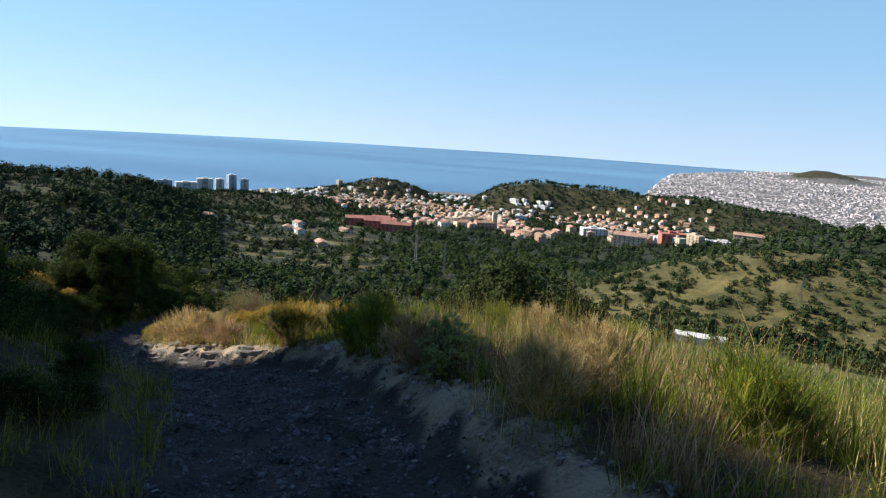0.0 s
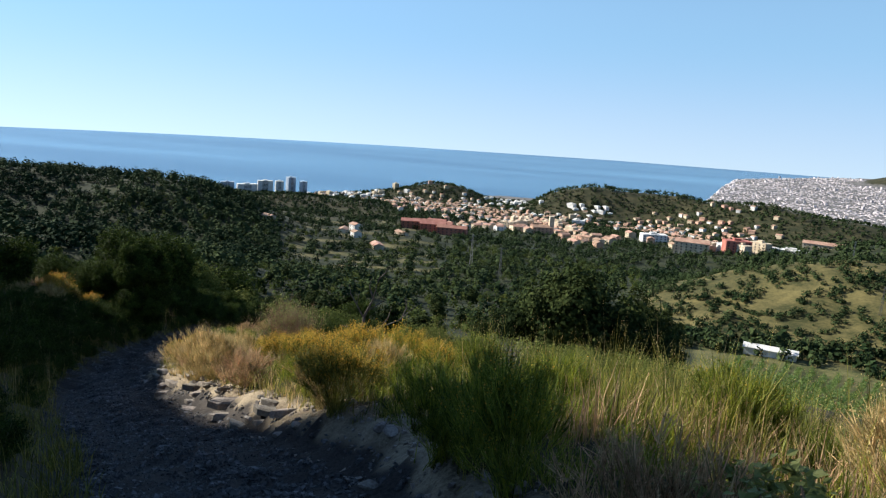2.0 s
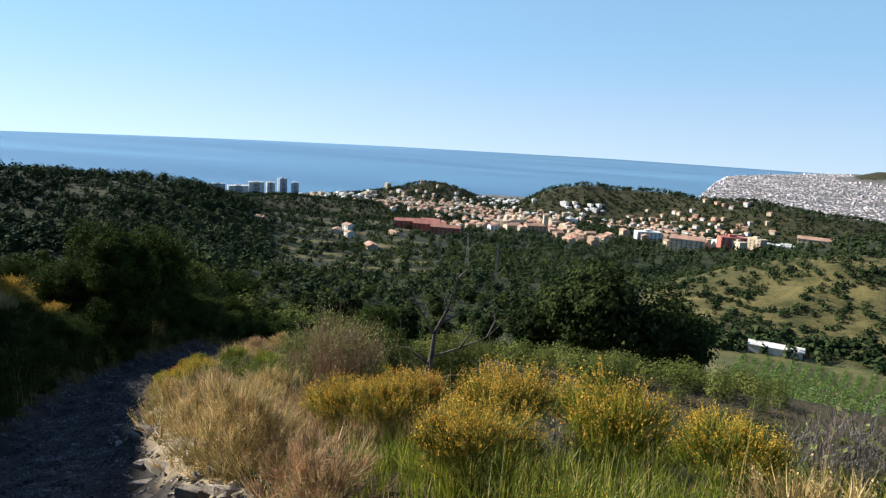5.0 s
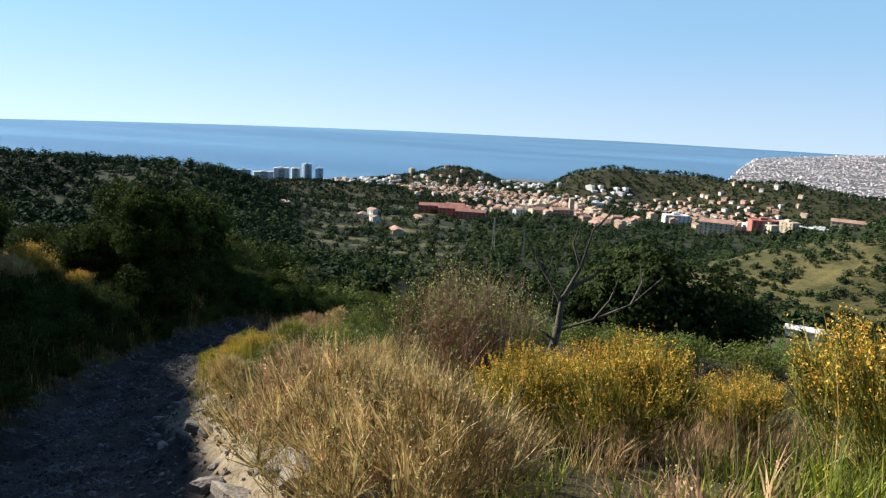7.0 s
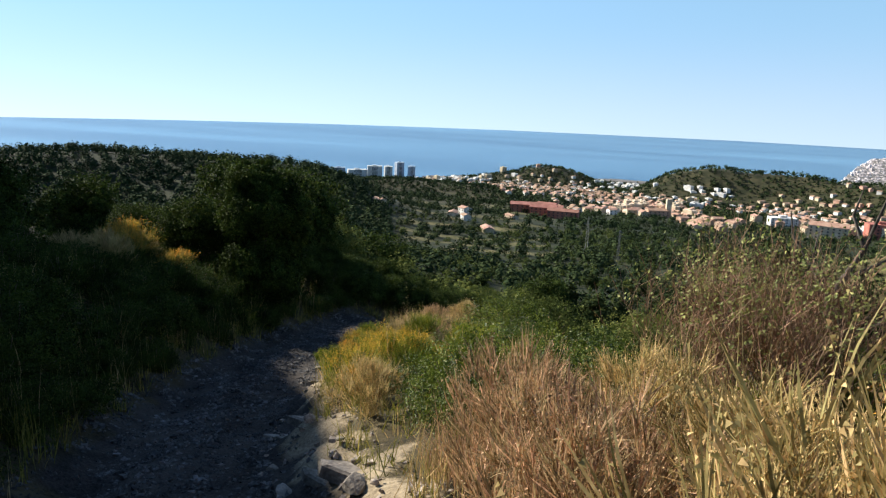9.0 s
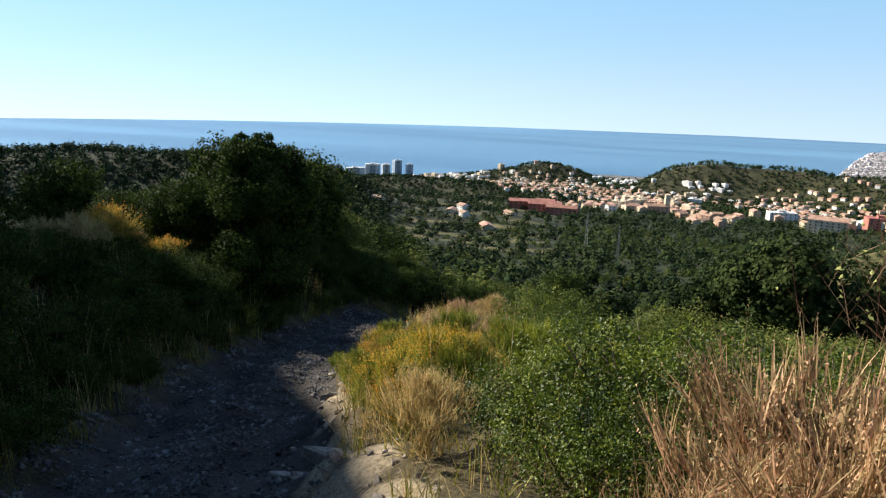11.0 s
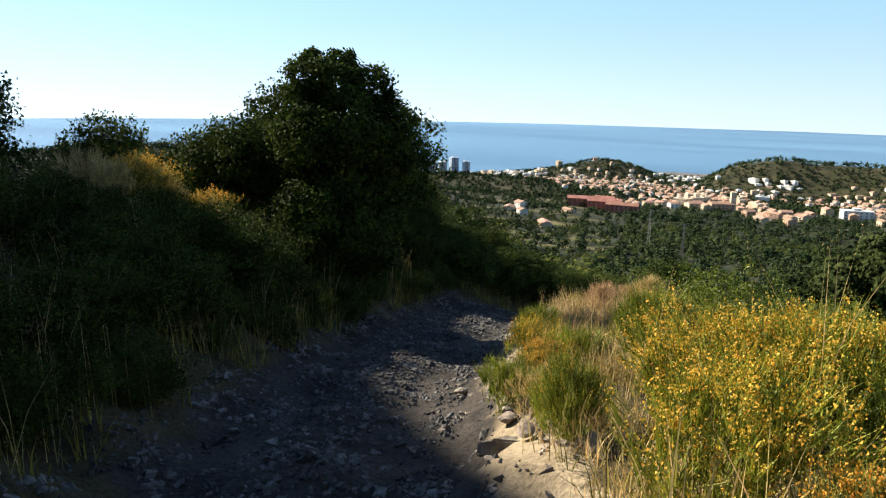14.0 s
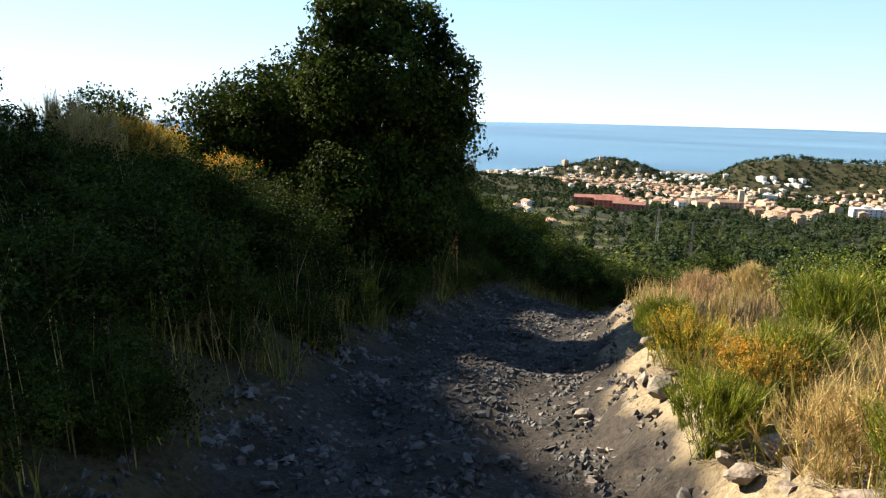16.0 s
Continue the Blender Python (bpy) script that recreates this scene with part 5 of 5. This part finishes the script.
for pieces, mat, name in zip(FAR_HOUSES + [FAR_ROOFS], (WALL_WHITE, WALL_CREAM, WALL_PINK, ROOF), ("white_houses", "cream_houses", "salmon_houses", "tiled_roofs")):
    tagged(new(name, mesh_of(name, *join(*pieces), mat)), name.replace("_", " ") + " of the distant coastal quarters among trees", "houses", kind="stuff")


def lay(ob, th, d, turn, sink=0.3):
    x, y = spot(th, d)
    ob.matrix_basis = pose(*at_ground(x, y, sink), 0, 0, turn)
    return ob


# buildings that stand out
for th, d, w, turn in ((-16.2, 815, 22, 14), (-14.3, 800, 30, 8), (-12.7, 780, 34, 4), (-15.2, 850, 24, 20), (-13.4, 840, 20, 10), (-14.0, 880, 24, 0)):
    lay(house("terraced_building", "long brick terrace with a red tiled roof", w, 13, 3, WALL_BRICK, "gable", "building", roof_mat=RED_ROOF), th, d, turn)
lay(house("school_building", "large cream building with a tiled roof below the town", 34, 16, 4, WALL_CREAM, "gable", "building"), 6.6, 765, -12)
lay(house("brick_block", "five-storey brick apartment block with a flat roof", 26, 14, 5, WALL_BRICK, "flat", "building"), 9.8, 775, 10)
lay(house("white_villa", "large white flat-roofed villa among trees", 30, 14, 3, WALL_WHITE, "flat"), 3.6, 880, 15)
lay(house("white_hall", "long low white hall at the wood's edge", 40, 12, 1, WALL_WHITE, "flat", "building"), 13.6, 800, -20)
lay(house("tiled_hall", "long low cream hall with a tiled roof", 40, 13, 2, WALL_CREAM, "gable", "building"), 15.6, 850, -18)
church = house("church", "ochre church with a square bell tower in the town", 26, 13, 3, WALL_PINK, "gable", "church")
part("bell_tower", mesh_of("bell_tower", *block(9, 15, -4, 2, -2, 24), WALL_CREAM), church)
lay(church, -5.3, 900, 20)
for th, d, w, dd, n, mat, txt in ((-26.1, 1690, 18, 18, 17, TOWER_GREY, "tall blue-grey apartment tower by the sea"), (-25.1, 1680, 16, 16, 14, TOWER_GREY, "blue-grey apartment tower by the sea"),
                                  (-27.0, 1680, 18, 16, 12, WALL_WHITE, "white apartment tower by the sea"), (-28.1, 1670, 34, 16, 10, WALL_WHITE, "wide white apartment block by the sea"),
                                  (-29.5, 1660, 44, 16, 6, WALL_WHITE, "low white apartment block by the sea"), (-31.0, 1650, 30, 16, 7, TOWER_GREY, "grey apartment block by the sea"), (-17.6, 1700, 12, 12, 5, WALL_CREAM, "cream apartment block in the coastal town")):
    lay(house("apartment_tower", txt, w, dd, n, mat, "flat", "building", 4.2), th, d, rng.uniform(30, 55))
shed = house("farm_shed", "long low whitewashed farm shed beside the vineyard", 17, 5, 1, WALL_WHITE, "gable", "building", 6, 2.0, WALL_WHITE)
shed.matrix_basis = pose(*at_ground(58.0, 264.0, 0.2), 0, 0, -14)


def pylon(high):
    """A lattice mast with crossarms."""
    root = tagged(new("pylon"), "thin grey lattice power mast above the trees", "pylon", "power masts")
    legs = [tube([(sx * 0.9, sy * 0.9, -0.5), (sx * 0.25, sy * 0.25, high)], [0.12, 0.08], 4) for sx in (-1, 1) for sy in (-1, 1)]
    braces = []
    for i in range(9):
        a, c = i / 9, (i + 1) / 9
        r, q = 0.9 - 0.65 * a, 0.9 - 0.65 * c
        for (x0, y0), (x1, y1) in (((-1, -1), (1, -1)), ((1, -1), (1, 1)), ((1, 1), (-1, 1)), ((-1, 1), (-1, -1))):
            braces.append(tube([(x0 * r, y0 * r, a * high), (x1 * q, y1 * q, c * high)], [0.06, 0.06], 3))
    part("mast", mesh_of("mast", *join(*legs, *braces), STEEL), root)
    for z in (0.8, 0.93):
        part("crossarm", mesh_of("crossarm", *tube([(-2.6, 0, z * high), (0, 0, z * high + 0.5), (2.6, 0, z * high)], [0.07, 0.16, 0.07], 4), STEEL), root)
    return root


mast = lay(pylon(24), -10.9, 455, 20)
for th, d, s in ((-8.4, 430, 0.85), (17.6, 700, 1.0), (20.0, 320, 0.5)):
    x, y = spot(th, d)
    clone(mast, pose(*at_ground(x, y, 0.3), 0, 0, 35) @ Matrix.Diagonal((s, s, s, 1)))

# the far city on its plain
rng = np.random.RandomState(91)
pieces_v, pieces_f, k = [], [], 0
for _ in range(15000):
    th, d = rng.uniform(7, 31), 1850 + 3000 * rng.uniform() ** 0.8
    x, y = spot(th, d)
    if d > np.interp(th, *COAST) - 40:
        continue
    w, dd, hh = rng.uniform(2, 5.5), rng.uniform(1.5, 3.5), rng.uniform(0.8, 2.6) * (4.5 if rng.uniform() < 0.025 else 1)
    v, f = block(-w, w, -dd, dd, -3, hh)
    a = 0.35 + rng.choice((0, 1.57)) + rng.normal() * 0.06
    v = np.stack([v[:, 0] * math.cos(a) - v[:, 1] * math.sin(a) + x, v[:, 0] * math.sin(a) + v[:, 1] * math.cos(a) + y, v[:, 2] - 196.5], 1)
    pieces_v.append(v)
    pieces_f.append(f[0] + k)
    k += 8
tagged(new("distant_city", mesh_of("distant_city", np.concatenate(pieces_v), np.concatenate(pieces_f), CITY)), "pale hazy city blocks spread over the coastal plain", "city", kind="stuff")
